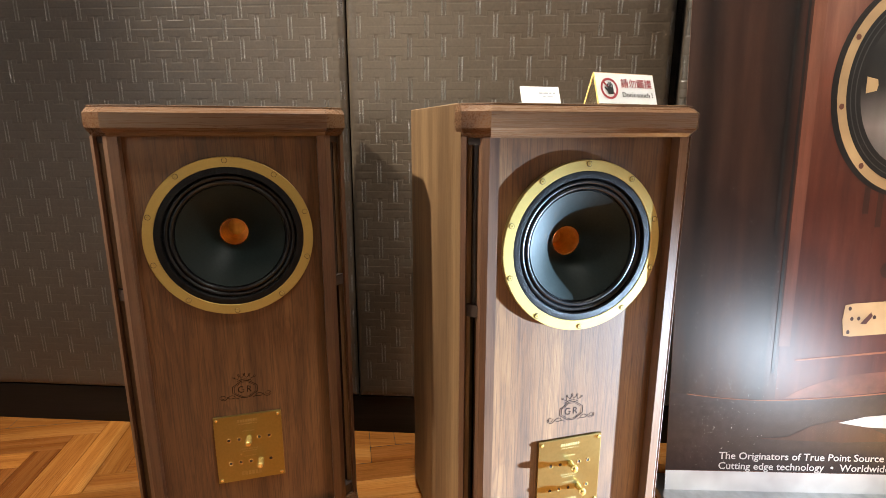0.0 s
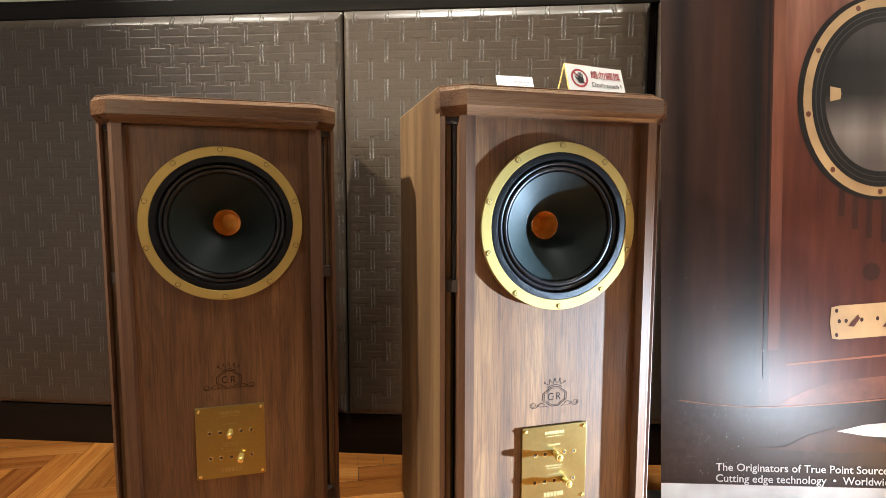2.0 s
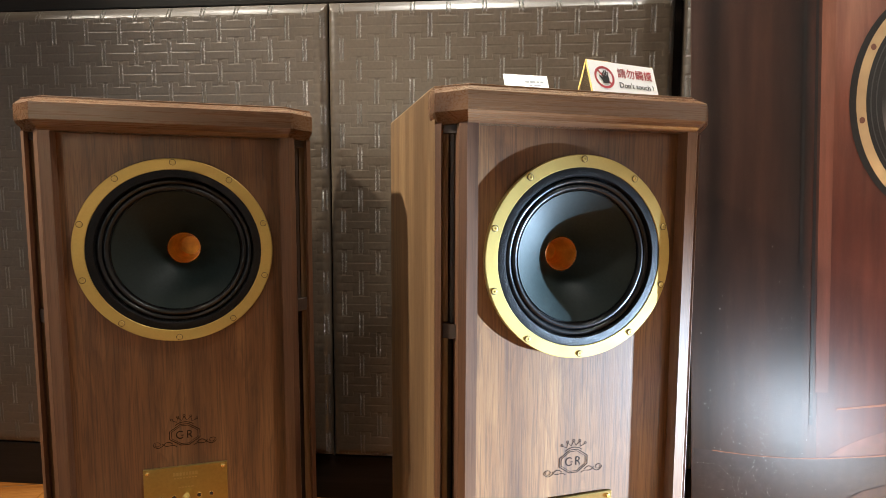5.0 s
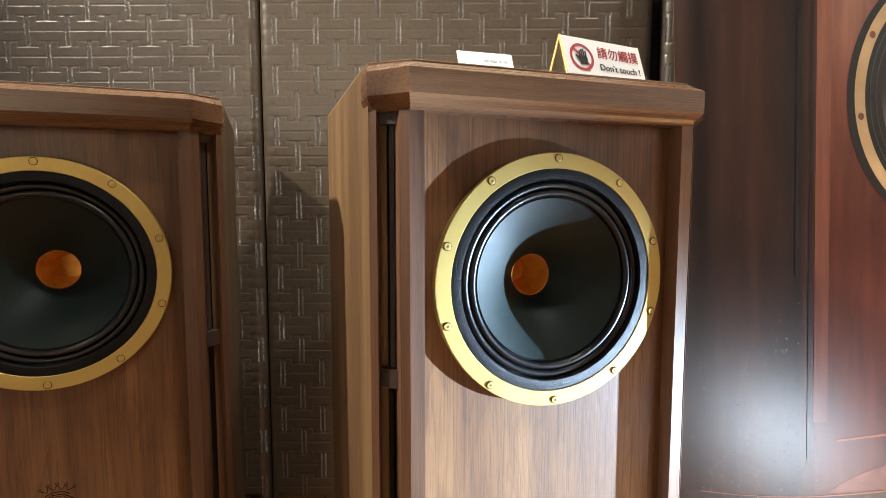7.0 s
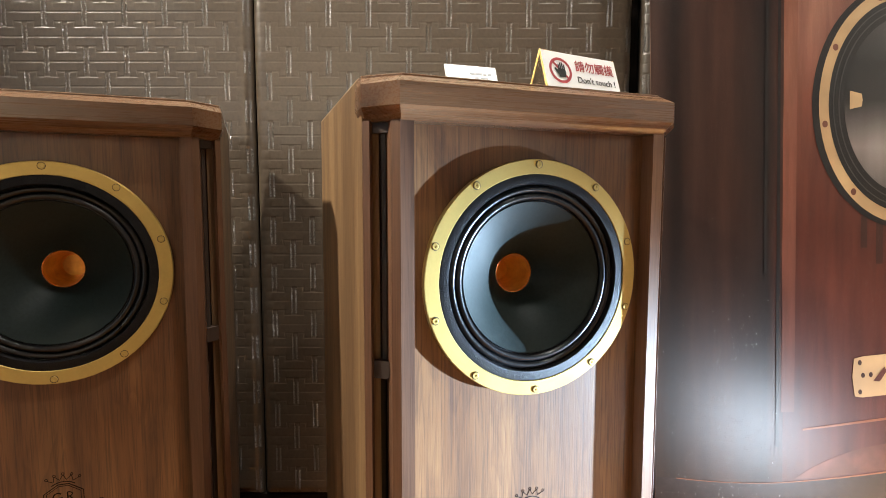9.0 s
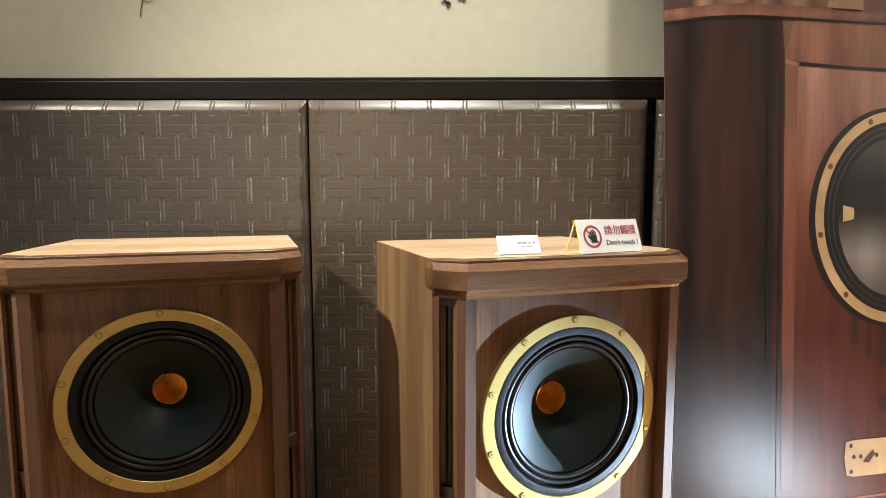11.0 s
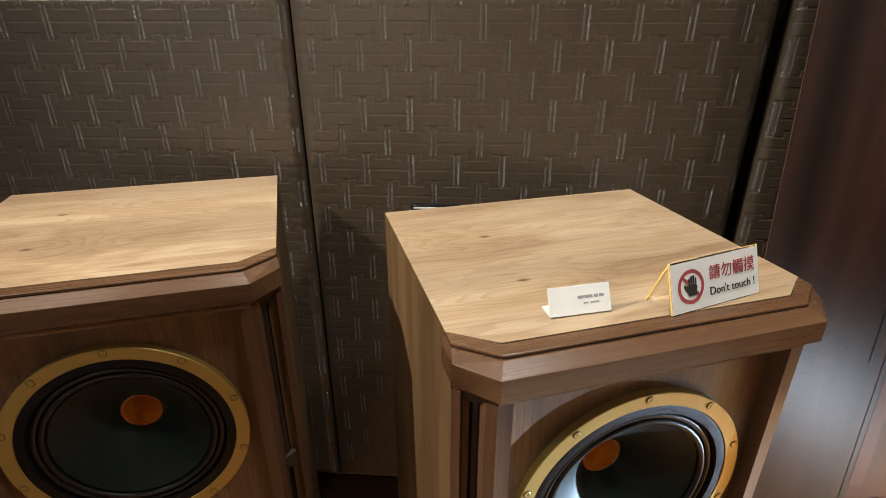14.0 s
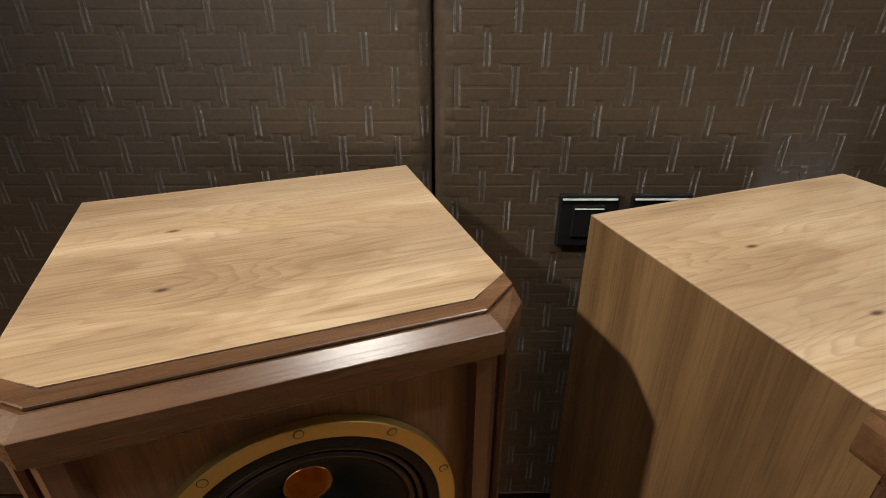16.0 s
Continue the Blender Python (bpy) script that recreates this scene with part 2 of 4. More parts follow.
def turned(profile, cx, cz, segments=72, closed=False):
    """A body of revolution about the line along y through (cx, cz), from (radius, y) pairs."""
    bm = bmesh.new()
    rings = []
    for r, y in profile:
        rings.append([bm.verts.new((cx + r * math.cos(a), y, cz + r * math.sin(a))) for a in (2 * math.pi * i / segments for i in range(segments))])
    pairs = list(zip(rings, rings[1:]))
    if closed:
        pairs.append((rings[-1], rings[0]))
    for a, b in pairs:
        for i in range(segments):
            j = (i + 1) % segments
            bm.faces.new((a[i], a[j], b[j], b[i]))
    return bm


def disc_fill(bm, cx, cz, r, y, segments=72):
    bm.faces.new([bm.verts.new((cx + r * math.cos(2 * math.pi * i / segments), y, cz + r * math.sin(2 * math.pi * i / segments))) for i in range(segments)])
    return bm


def ribbon(bm, pts, width, y0, y1, taper=False):
    """A flat band of that width along (x, z) points, from y0 (front) to y1."""
    n = len(pts)
    left, right = [], []
    for i, (x, z) in enumerate(pts):
        a, b = pts[max(0, i - 1)], pts[min(n - 1, i + 1)]
        d = Vector((b[0] - a[0], b[1] - a[1])).normalized()
        w = width / 2 * ((1 - 0.85 * i / (n - 1)) if taper else 1)
        left.append((x - d.y * w, z + d.x * w)), right.append((x + d.y * w, z - d.x * w))
    for i in range(n - 1):
        q = (left[i], left[i + 1], right[i + 1], right[i])
        f = [bm.verts.new((x, y0, z)) for x, z in q]
        k = [bm.verts.new((x, y1, z)) for x, z in q]
        bm.faces.new(f)
        for j in range(4):
            bm.faces.new((f[j], f[(j + 1) % 4], k[(j + 1) % 4], k[j]))
    return bm


def lettering(text, size, extrude=0.0002, align="LEFT", bold=0.0):
    """The text as a mesh in the x, y plane."""
    c = bpy.data.curves.new("lettering", "FONT")
    c.body, c.size, c.extrude, c.align_x = text, size, extrude, align
    c.resolution_u, c.offset = 3, bold * size
    ob = new("lettering", c)
    bpy.context.view_layer.update()
    me = bpy.data.meshes.new_from_object(ob.evaluated_get(bpy.context.evaluated_depsgraph_get()))
    bpy.data.objects.remove(ob)
    return me


def text_part(name, text, size, material, parent, m, align="LEFT", stretch=1.0, bold=0.0):
    me = lettering(text, size, align=align, bold=bold)
    me.transform(m @ Matrix.Diagonal((stretch, 1, 1, 1)))
    me.materials.clear()
    me.materials.append(material)
    ob = new(name, me)
    ob.parent = parent
    return ob


# ---- setting ----
WALL_Y, PANEL_Y = 1.33, 1.288
tagged(part("wall_north", boxed(-3.2, 2.6, WALL_Y, WALL_Y + 0.12, -0.1, 2.8), plaster), "pale olive wallpaper above a padded dado", "wall", kind="structure")
tagged(part("wall_south", boxed(-3.2, 2.6, -2.62, -2.5, -0.1, 2.8), plain_wall), "plain pale room wall behind the displays", "wall", kind="structure")
tagged(part("wall_west", boxed(-3.32, -3.2, -2.5, WALL_Y, -0.1, 2.8), dim_wall), "unseen side wall kept dark to cut bounced light", "wall", kind="structure")
tagged(part("wall_east", boxed(2.6, 2.72, -2.5, WALL_Y, -0.1, 2.8), plain_wall), "plain beige side wall of the room", "wall", kind="structure")
tagged(part("ceiling", boxed(-3.2, 2.6, -2.5, WALL_Y, 2.7, 2.8), dim_wall), "unseen plain ceiling kept dark to cut bounced light", "ceiling", kind="structure")
bm = bmesh.new()
box(bm, -3.2, 2.6, 1.3045, WALL_Y - 0.002, 1.148, 1.189, 0.003)
box(bm, -3.2, 2.6, 1.3095, WALL_Y - 0.002, 1.189, 1.197, 0.002)
tagged(part("trim", bm, dark_wood), "black-brown wooden dado rail above padded panels", "rail", kind="structure")
tagged(part("baseboard", boxed(-3.2, 2.6, 1.296, WALL_Y - 0.002, 0.0, 0.108, bevel=0.003), dark_wood), "tall black-brown wooden skirting board", "baseboard", kind="structure")

PITCH_X, PITCH_Z = 0.0785, 0.0475
BAR, CHANNEL, JOG, EDGE = 0.0052, 0.0018, 0.0046, 0.0005


def emboss(x, z):
    """Depth, 0 to 1, of the pressed lattice: upright channels, level channels between them, and stepped channels from row to row."""
    row = np.floor(z / PITCH_Z + 0.5)
    depth = np.zeros_like(x)

    def sunk(d):
        return np.clip(0.5 - d / (2 * EDGE), 0, 1)

    for r in (row - 1, row, row + 1):
        b = np.abs(z - r * PITCH_Z)
        a = np.abs((x / PITCH_X - 0.5 * np.mod(r, 2) + 0.5) % 1.0 - 0.5) * PITCH_X
        q = 0.25 * PITCH_X
        upright = np.minimum(sunk(a - BAR), sunk(b - (0.5 * PITCH_Z + JOG))) * (1 - 0.75 * np.clip(1 - (a / (0.8 * BAR)) ** 2, 0, 1) * (b < 0.5 * PITCH_Z))
        level = np.minimum(sunk(b - CHANNEL), sunk(-a))
        foot = np.minimum(sunk(np.abs(b - 0.5 * PITCH_Z - JOG) - CHANNEL), sunk(a - q - CHANNEL))
        step = np.minimum(sunk(np.abs(a - q) - CHANNEL), sunk(np.abs(b - 0.5 * PITCH_Z) - JOG - CHANNEL))
        level = np.where(a < BAR, 0, level)
        depth = np.maximum.reduce([depth, upright, 0.28 * level, 0.32 * foot, 0.36 * step])
    return depth


def lattice_lines(lo, hi, pitch, marks, shift=0.0):
    out = {lo, hi}
    k = math.floor((lo + shift) / pitch) - 1
    while k * pitch - shift < hi + pitch:
        for f in marks:
            for d in (-EDGE, EDGE):
                v = k * pitch + f + d - shift
                if lo < v < hi:
                    out.add(v)
        k += 1
    for d in (0.0008, 0.002, 0.004, 0.007, 0.010, 0.014, 0.018, 0.023, 0.029, 0.036):
        out.update((lo + d, hi - d))
    kept = []
    for v in sorted(out):
        if not kept or v - kept[-1] > 2e-4:
            kept.append(v)
    return np.array(kept)


def padded_panel(name, x0, x1, z0, z1, label, shift=0.0, relief=0.00085):
    h, q = PITCH_X / 2, PITCH_Z / 2
    xs = lattice_lines(x0, x1, h, (0.0, BAR / 2, h - BAR / 2, BAR, h - BAR, h / 2 - CHANNEL, h / 2 + CHANNEL), shift)
    zs = lattice_lines(z0, z1, PITCH_Z, (CHANNEL, PITCH_Z - CHANNEL, q + JOG + CHANNEL, q + JOG - CHANNEL, q - JOG + CHANNEL, q - JOG - CHANNEL))
    X, Z = np.meshgrid(xs, zs)

    def rolled(e, length, deep):
        u = np.clip(1 - e / length, 0, 1)
        return deep * (1 - np.sqrt(np.maximum(0, 1 - u * u)))

    e = np.minimum(X - x0, x1 - X)
    u = np.clip((0.026 - (z1 - Z)) / 0.026, 0, 1)
    brow = 0.026 * (0.30 * u + 0.28 * u * u) * u / (u + 0.12) * 1.1
    roll = np.maximum(rolled(e, 0.02, 0.018), np.maximum(brow, rolled(Z - z0, 0.02, 0.012)))
    slack = 0.0009 * np.sin(X * 9.0 + 1.3 * np.sin(Z * 7.0)) + 0.0006 * np.sin(Z * 13.0 + X * 5.0)
    soft = np.clip(np.minimum(e, z1 - Z) / 0.03, 0.6, 1)
    Y = PANEL_Y + roll + slack + relief * soft * emboss(X + shift, Z)
    n, m = X.shape
    verts = np.stack([X, Y, Z], -1).reshape(-1, 3)
    i = np.arange((n - 1) * m).reshape(n - 1, m)[:, :-1].ravel()
    faces = np.stack([i, i + 1, i + m + 1, i + m], -1)
    me = bpy.data.meshes.new(name)
    me.from_pydata(verts.tolist(), [], faces.tolist())
    me.materials.append(vinyl)
    me.materials.append(vinyl_crease)
    mx, mz = (X[:-1, :-1] + X[1:, 1:]) / 2 + shift, (Z[:-1, :-1] + Z[1:, 1:]) / 2
    across = np.abs((mx / PITCH_X - 0.5 * np.mod(np.floor(mz / PITCH_Z + 0.5), 2) + 0.5) % 1.0 - 0.5) * PITCH_X
    bars = ((across < 1.15 * BAR) & (across > 0.3 * BAR)).astype(int).ravel()
    me.polygons.foreach_set("material_index", bars.tolist())
    me.polygons.foreach_set("use_smooth", [True] * len(me.polygons))
    me.set_sharp_from_angle(angle=radians(13))
    ob = new(name, me)
    # solid back of the pad
    part("backing", boxed(x0 + 0.003, x1 - 0.003, PANEL_Y + 0.021, WALL_Y - 0.002, z0, z1), dark_wood, ob)
    return tagged(ob, label, "wall panel", "padded wall panels", "structure")


padded_panel("wall_panel", -1.75, -0.3195, 0.11, 1.146, "wide padded brown vinyl wall panel with embossed lattice", 0.054)
padded_panel("wall_panel", -0.3165, 0.430, 0.11, 1.146, "padded brown vinyl wall panel with embossed lattice", -0.029)
padded_panel("wall_panel", 0.450, 1.25, 0.11, 1.146, "padded brown vinyl wall panel behind the banner", 0.012, 0.002)

# dark strip added in place of the shade in the panel gap
tagged(part("trim", boxed(0.4305, 0.4495, 1.318, WALL_Y - 0.002, 0.11, 1.146), dark_wood), "dark strip standing in for shade between two padded panels", "strip", kind="structure")

# ---- floor ----
floor = tagged(part("floor", boxed(-3.2, 2.6, -2.5, WALL_Y, -0.08, -0.004), dark_wood), "worn golden herringbone parquet floor", "floor", kind="structure")

# ---- loudspeaker ----
TOP = 0.851


def cap_outline(side, front, cx, cy, back):
    """Half-octagonal outline: half width, front y, chamfer corner x, chamfer start y, back y."""
    return [(-side, back), (-side, cy), (-cx, front), (cx, front), (side, cy), (side, back)]


def pierced(half, y0, y1, z0, z1, cz, r):
    """An upright board with a round hole."""
    angles = sorted([2 * math.pi * i / 80 for i in range(80)] + [math.atan2(z - cz, x) % (2 * math.pi) for x in (-half, half) for z in (z0, z1)])
    bm = bmesh.new()
    rings = []
    for y in (y0, y1):
        inner, outer = [], []
        for a in angles:
            c, q = math.cos(a), math.sin(a)
            k = min(half / abs(c) if abs(c) > 1e-9 else 9, ((z1 - cz) / q) if q > 1e-9 else ((z0 - cz) / q if q < -1e-9 else 9))
            inner.append(bm.verts.new((r * c, y, cz + r * q)))
            outer.append(bm.verts.new((k * c, y, cz + k * q)))
        rings += [inner, outer]
    n = len(angles)
    for a, b in ((0, 1), (2, 3), (0, 2), (1, 3)):
        for i in range(n):
            j = (i + 1) % n
            bm.faces.new((rings[a][i], rings[a][j], rings[b][j], rings[b][i]))
    return bm


def crest(parent):
    y0, y1, cz = 0.0092, 0.0095, 0.349
    bm = bmesh.new()
    for k, w in ((1.0, 0.0011), (0.86, 0.0007)):
        pts = [(-0.0215 * k, 0.006 * k), (-0.0215 * k, -0.006 * k), (-0.006 * k, -0.0165 * k), (0.006 * k, -0.0165 * k), (0.0215 * k, -0.006 * k), (0.0215 * k, 0.006 * k), (0.006 * k, 0.0165 * k), (-0.006 * k, 0.0165 * k)]
        pts.append(pts[0])
        ribbon(bm, [(x, z + cz) for x, z in pts], w, y0, y1)
    part("shield", bm, ink, parent)
    bm = bmesh.new()
    for i in range(5):
        a = radians(90 + (i - 2) * 17)
        px, pz = 0.032 * math.cos(a), cz - 0.002 + 0.032 * math.sin(a)
        ribbon(bm, [(px + 0.0016 * math.cos(b), pz + 0.0016 * math.sin(b)) for b in np.linspace(0, 2 * math.pi, 9)], 0.00068, y0, y1)
        if i < 4:
            b = radians(90 + (i - 1.5) * 17)
            qx, qz = 0.0245 * math.cos(b), cz - 0.002 + 0.0245 * math.sin(b)
            e = radians(90 + (i - 1) * 17)
            ribbon(bm, [(px, pz - 0.001), (qx, qz), (0.032 * math.cos(e), cz - 0.003 + 0.032 * math.sin(e))], 0.00081, y0, y1)
    ribbon(bm, [(0.021 * math.cos(a), cz - 0.001 + 0.021 * math.sin(a)) for a in np.linspace(radians(52), radians(128), 9)], 0.00108, y0, y1)
    part("crown", bm, ink, parent)
    for s in (-1, 1):
        bm = bmesh.new()
        ribbon(bm, [(s * (0.017 + 0.024 * u), cz - 0.014 + 0.004 * math.sin(u * 5.5)) for u in np.linspace(0, 1, 14)], 0.00095, y0, y1)
        ribbon(bm, [(s * (0.039 + 0.0055 * math.cos(a) * (1 - a / 14)), cz - 0.0125 + 0.0042 * math.sin(a) * (1 - a / 14)) for a in np.linspace(-1.5, 7, 20)], 0.00068, y0, y1)
        ribbon(bm, [(s * (0.012 + 0.02 * u), cz - 0.018 + 0.007 * u * u + 0.002 * math.sin(6 * u)) for u in np.linspace(0, 1, 10)], 0.00081, y0, y1)
        part("scroll", bm, ink, parent)
    bm = bmesh.new()
    ribbon(bm, [(-0.0065 + 0.0052 * math.cos(a), cz + 0.0056 * math.sin(a)) for a in np.linspace(0.8, 5.6, 16)], 0.00149, y0, y1)
    ribbon(bm, [(-0.005, cz - 0.0008), (-0.0013, cz - 0.0008)], 0.00122, y0, y1)
    ribbon(bm, [(0.004, cz - 0.0058), (0.004, cz + 0.0058)], 0.00162, y0, y1)
    ribbon(bm, [(0.004 + 0.0052 * math.cos(a), cz + 0.0028 + 0.003 * math.sin(a)) for a in np.linspace(1.57, -1.57, 9)], 0.00135, y0, y1)
    ribbon(bm, [(0.0062, cz), (0.0105, cz - 0.006)], 0.00149, y0, y1)
    part("monogram", bm, ink, parent)


def loudspeaker():
    s = new("loudspeaker")
    HW, BACK, FACE = 0.196, 0.353, 0.0095
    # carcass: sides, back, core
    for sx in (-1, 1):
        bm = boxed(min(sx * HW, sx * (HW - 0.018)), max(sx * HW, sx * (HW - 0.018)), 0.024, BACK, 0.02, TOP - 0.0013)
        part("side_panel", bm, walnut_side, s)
    part("back_panel", boxed(-HW + 0.0185, HW - 0.0185, BACK - 0.02, BACK - 0.001, 0.02, TOP - 0.02), walnut_up, s)
    part("inner_case", boxed(-HW + 0.0185, HW - 0.0185, 0.116, BACK - 0.021, 0.025, TOP - 0.014), inner_black, s)
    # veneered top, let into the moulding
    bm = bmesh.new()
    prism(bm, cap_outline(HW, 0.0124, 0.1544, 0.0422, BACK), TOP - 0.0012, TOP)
    part("top_panel", bm, walnut_top_lit, s, "figured walnut veneer top with a dark inlay line")
    bm = bmesh.new()
    prism(bm, cap_outline(HW - 0.0004, 0.0100, 0.1550, 0.0436, 0.3), TOP - 0.012, TOP - 0.0014)
    part("inlay_line", bm, inner_black, s)
    # moulding round the front of the top, from the lowest ring upwards
    rings = []
    for front, cx, side, cy, z in ((-0.0100, 0.163, 0.1930, 0.0215, 0.8025), (-0.0112, 0.1635, 0.1938, 0.0205, 0.8050), (-0.0135, 0.1642, 0.1950, 0.0175, 0.8085), (-0.0185, 0.1660, 0.1975, 0.0135, 0.8125), (-0.0222, 0.1672, 0.1990, 0.0110, 0.8160), (-0.0222, 0.1672, 0.1990, 0.0110, 0.8385), (-0.0216, 0.1670, 0.1988, 0.0115, 0.8390), (-0.0075, 0.1602, 0.1966, 0.0228, 0.8470), (-0.0030, 0.1586, 0.1958, 0.0260, 0.8458), (-0.0030, 0.1586, 0.1958, 0.0260, 0.8470), (-0.0045, 0.1592, 0.1962, 0.0248, 0.8475), (-0.0045, 0.1592, 0.1962, 0.0248, 0.8495), (-0.0035, 0.1588, 0.1960, 0.0256, 0.8503), (0.0106, 0.1550, 0.1958, 0.0437, 0.8508), (0.0107, 0.1550, 0.1958, 0.0438, 0.8490)):
        rings.append([(x, y, z) for x, y in cap_outline(side, front, cx, cy, 0.0445)])
    part("top_moulding", loft(bmesh.new(), rings), walnut_solid, s, "solid stepped walnut moulding with clipped corners")
    # plinth
    rings = []
    for front, cx, side, cy, z in ((-0.0200, 0.1665, 0.1985, 0.0120, 0.012), (-0.0222, 0.1672, 0.1990, 0.0110, 0.016), (-0.0222, 0.1672, 0.1990, 0.0110, 0.070), (-0.0200, 0.1665, 0.1985, 0.0120, 0.0735), (-0.0120, 0.1638, 0.1945, 0.0190, 0.086), (-0.0100, 0.163, 0.1930, 0.0215, 0.089)):
        rings.append([(x, y, z) for x, y in cap_outline(side, front, cx, cy, 0.0445)])
    part("plinth", loft(bmesh.new(), rings), walnut_solid, s)
    for sx in (-1, 1):
        for y in (0.04, 0.31):
            bm = bmesh.new()
            bmesh.ops.create_cone(bm, cap_ends=True, segments=20, radius1=0.016, radius2=0.018, depth=0.021, matrix=Matrix.Translation((sx * 0.165, y, 0.0105)))
            part("foot", bm, black_plastic, s)
    # baffle
    part("baffle", pierced(0.150, FACE, 0.024, 0.087, 0.806, 0.634, 0.117), walnut_up, s, "walnut front baffle with upright grain")
    # corner posts and clipped corners with the long slots
    for sx in (-1, 1):
        o = [(0.1495, -0.010), (0.1640, -0.010), (0.1718, -0.0022), (0.1718, 0.0215), (0.1495, 0.0215)]
        bm = bmesh.new()
        prism(bm, [(sx * x, y) for x, y in (o if sx > 0 else o[::-1])], 0.088, 0.8035)
        part("front_post", bm, walnut_post, s)
        bm = bmesh.new()
        o = [(0.196, 0.0235), (0.196, 0.021), (0.1900, 0.0150), (0.1865, 0.0185), (0.1865, 0.0235)]
        prism(bm, [(sx * x, y) for x, y in (o if sx > 0 else o[::-1])], 0.088, 0.8035)
        part("corner_strip", bm, walnut_post, s)
        bm = bmesh.new()
        box(bm, min(sx * 0.1718, sx * 0.1865), max(sx * 0.1718, sx * 0.1865), 0.030, 0.036, 0.088, 0.8035)
        part("slot_back", bm, inner_black, s)
        o = [(0.1722, 0.008), (0.1862, 0.019), (0.1862, 0.0295), (0.1722, 0.0295)]
        for z0, z1 in ((0.533, 0.552), (0.092, 0.112), (0.792, 0.803)):
            part("slot_bridge", prism(bmesh.new(), [(sx * x, y) for x, y in (o if sx > 0 else o[::-1])], z0, z1), slot_wood, s)
        bm = bmesh.new()
        o = [(0.1725, 0.0165), (0.1765, 0.0195), (0.1765, 0.0295), (0.1725, 0.0295)]
        prism(bm, [(sx * x, y) for x, y in (o if sx > 0 else o[::-1])], 0.5525, 0.7915)
        part("slot_liner", bm, slot_wood, s)
    # driver
    d = 0.634
    n = 80
    driver = part("driver", turned([(0.1190, 0.0093), (0.1190, 0.0012), (0.1197, 0.0002), (0.1350, 0.0), (0.1358, 0.0008), (0.1358, 0.0093)], 0, d, n), brass_ring, s, "ten-inch driver with a satin gold ring and black cone", True)
    driver.name = "driver"
    part("gasket", turned([(0.1192, 0.006), (0.1192, 0.0014), (0.1178, 0.0008), (0.1085, 0.0010), (0.1075, 0.0030), (0.1068, 0.0100)], 0, d, n), gasket, driver, "crinkled black frame", True)
    prof = [(0.1076, 0.0085)]
    for c, r, top in ((0.1022, 0.0040, 0.0042), (0.0940, 0.0040, 0.0042)):
        for k in range(9):
            a = math.pi * k / 8
            prof.append((c + r * math.cos(a), 0.0090 - (0.0090 - top) * math.sin(a)))
        prof.append((c - r - 0.0001, 0.0098))
    prof += [(0.0892, 0.0098), (0.0880, 0.0085)]
    part("surround", turned(prof, 0, d, n), rubber, driver, "black rubber double-roll surround", True)
    prof = []
    for k in range(15):
        u = k / 14
        prof.append((0.0885 - 0.0640 * u, 0.0088 + 0.0512 * (0.78 * u + 0.22 * u ** 2.6)))
    part("cone", turned(prof, 0, d, n), cone_paper, driver, "dark coated paper cone", True)
    bm = turned([(0.0246, 0.0602), (0.0243, 0.0590), (0.0236, 0.0592), (0.0232, 0.064), (0.0205, 0.078), (0.0170, 0.094), (0.0150, 0.108)], 0, d, 48)
    disc_fill(bm, 0, d, 0.0150, 0.108, 48)
    throat = part("throat", bm, copper, driver, "copper horn throat", True)
    part("throat_rim", turned([(0.0252, 0.0600), (0.0250, 0.0583), (0.0243, 0.0578), (0.0237, 0.0586), (0.0236, 0.0604)], 0, d, 48), copper_rim, driver, "bright copper rim", True)
    for i in range(10):
        a = radians(90 + 36 * i)
        bx, bz = 0.1297 * math.cos(a), d + 0.1297 * math.sin(a)
        bolt = part("bolt", turned([(0.0001, -0.0004), (0.0011, -0.0004), (0.0013, -0.0010), (0.0032, -0.0010), (0.0037, -0.0006), (0.0037, 0.0004)], bx, bz, 16), brass_ring, driver)
        part("socket", turned([(0.0039, -0.0002), (0.0046, -0.0002)], bx, bz, 16), inner_black, bolt)
    # control plate
    plate = part("control_plate", boxed(-0.0595, 0.0595, 0.0055, FACE + 0.001, 0.1650, 0.3000, bevel=0.0008), brass, s, "square brushed brass control plate")
    for px, pz in ((-0.0535, 0.294), (0.0535, 0.294), (-0.0535, 0.171), (0.0535, 0.171)):
        part("screw", turned([(0.0001, 0.0037), (0.0022, 0.0037), (0.0030, 0.0045), (0.0031, 0.0057)], px, pz, 16), brass_shiny, plate)
    for row, pz in enumerate((0.2515, 0.2035)):
        for k in range(5):
            px = -0.0355 + 0.01775 * k
            if k == (2, 3)[row]:
                part("knob", turned([(0.0001, -0.0173), (0.0040, -0.0165), (0.0062, -0.0133), (0.0064, -0.0098), (0.0040, -0.0068), (0.0036, -0.0033), (0.0052, 0.0007), (0.0054, 0.0056)], px, pz, 24), brass_shiny, plate, "turned polished brass plug", True)
            else:
                bm = turned([(0.0036, 0.0057), (0.0036, 0.0049), (0.0029, 0.0047), (0.0026, 0.0053)], px, pz, 20)
                hole = part("socket", bm, brass_shiny, plate)
                part("bore", disc_fill(bmesh.new(), px, pz, 0.0027, 0.0052, 16), inner_black, hole)
    for w, h, pz in ((0.036, 0.0052, 0.2880), (0.034, 0.0016, 0.2815), (0.022, 0.0020, 0.2668), (0.030, 0.0024, 0.2300), (0.026, 0.0018, 0.2255), (0.022, 0.0018, 0.2150)):
        k = max(4, int(w / 0.0042))
        for i in range(k):
            x = -w / 2 + w * i / k
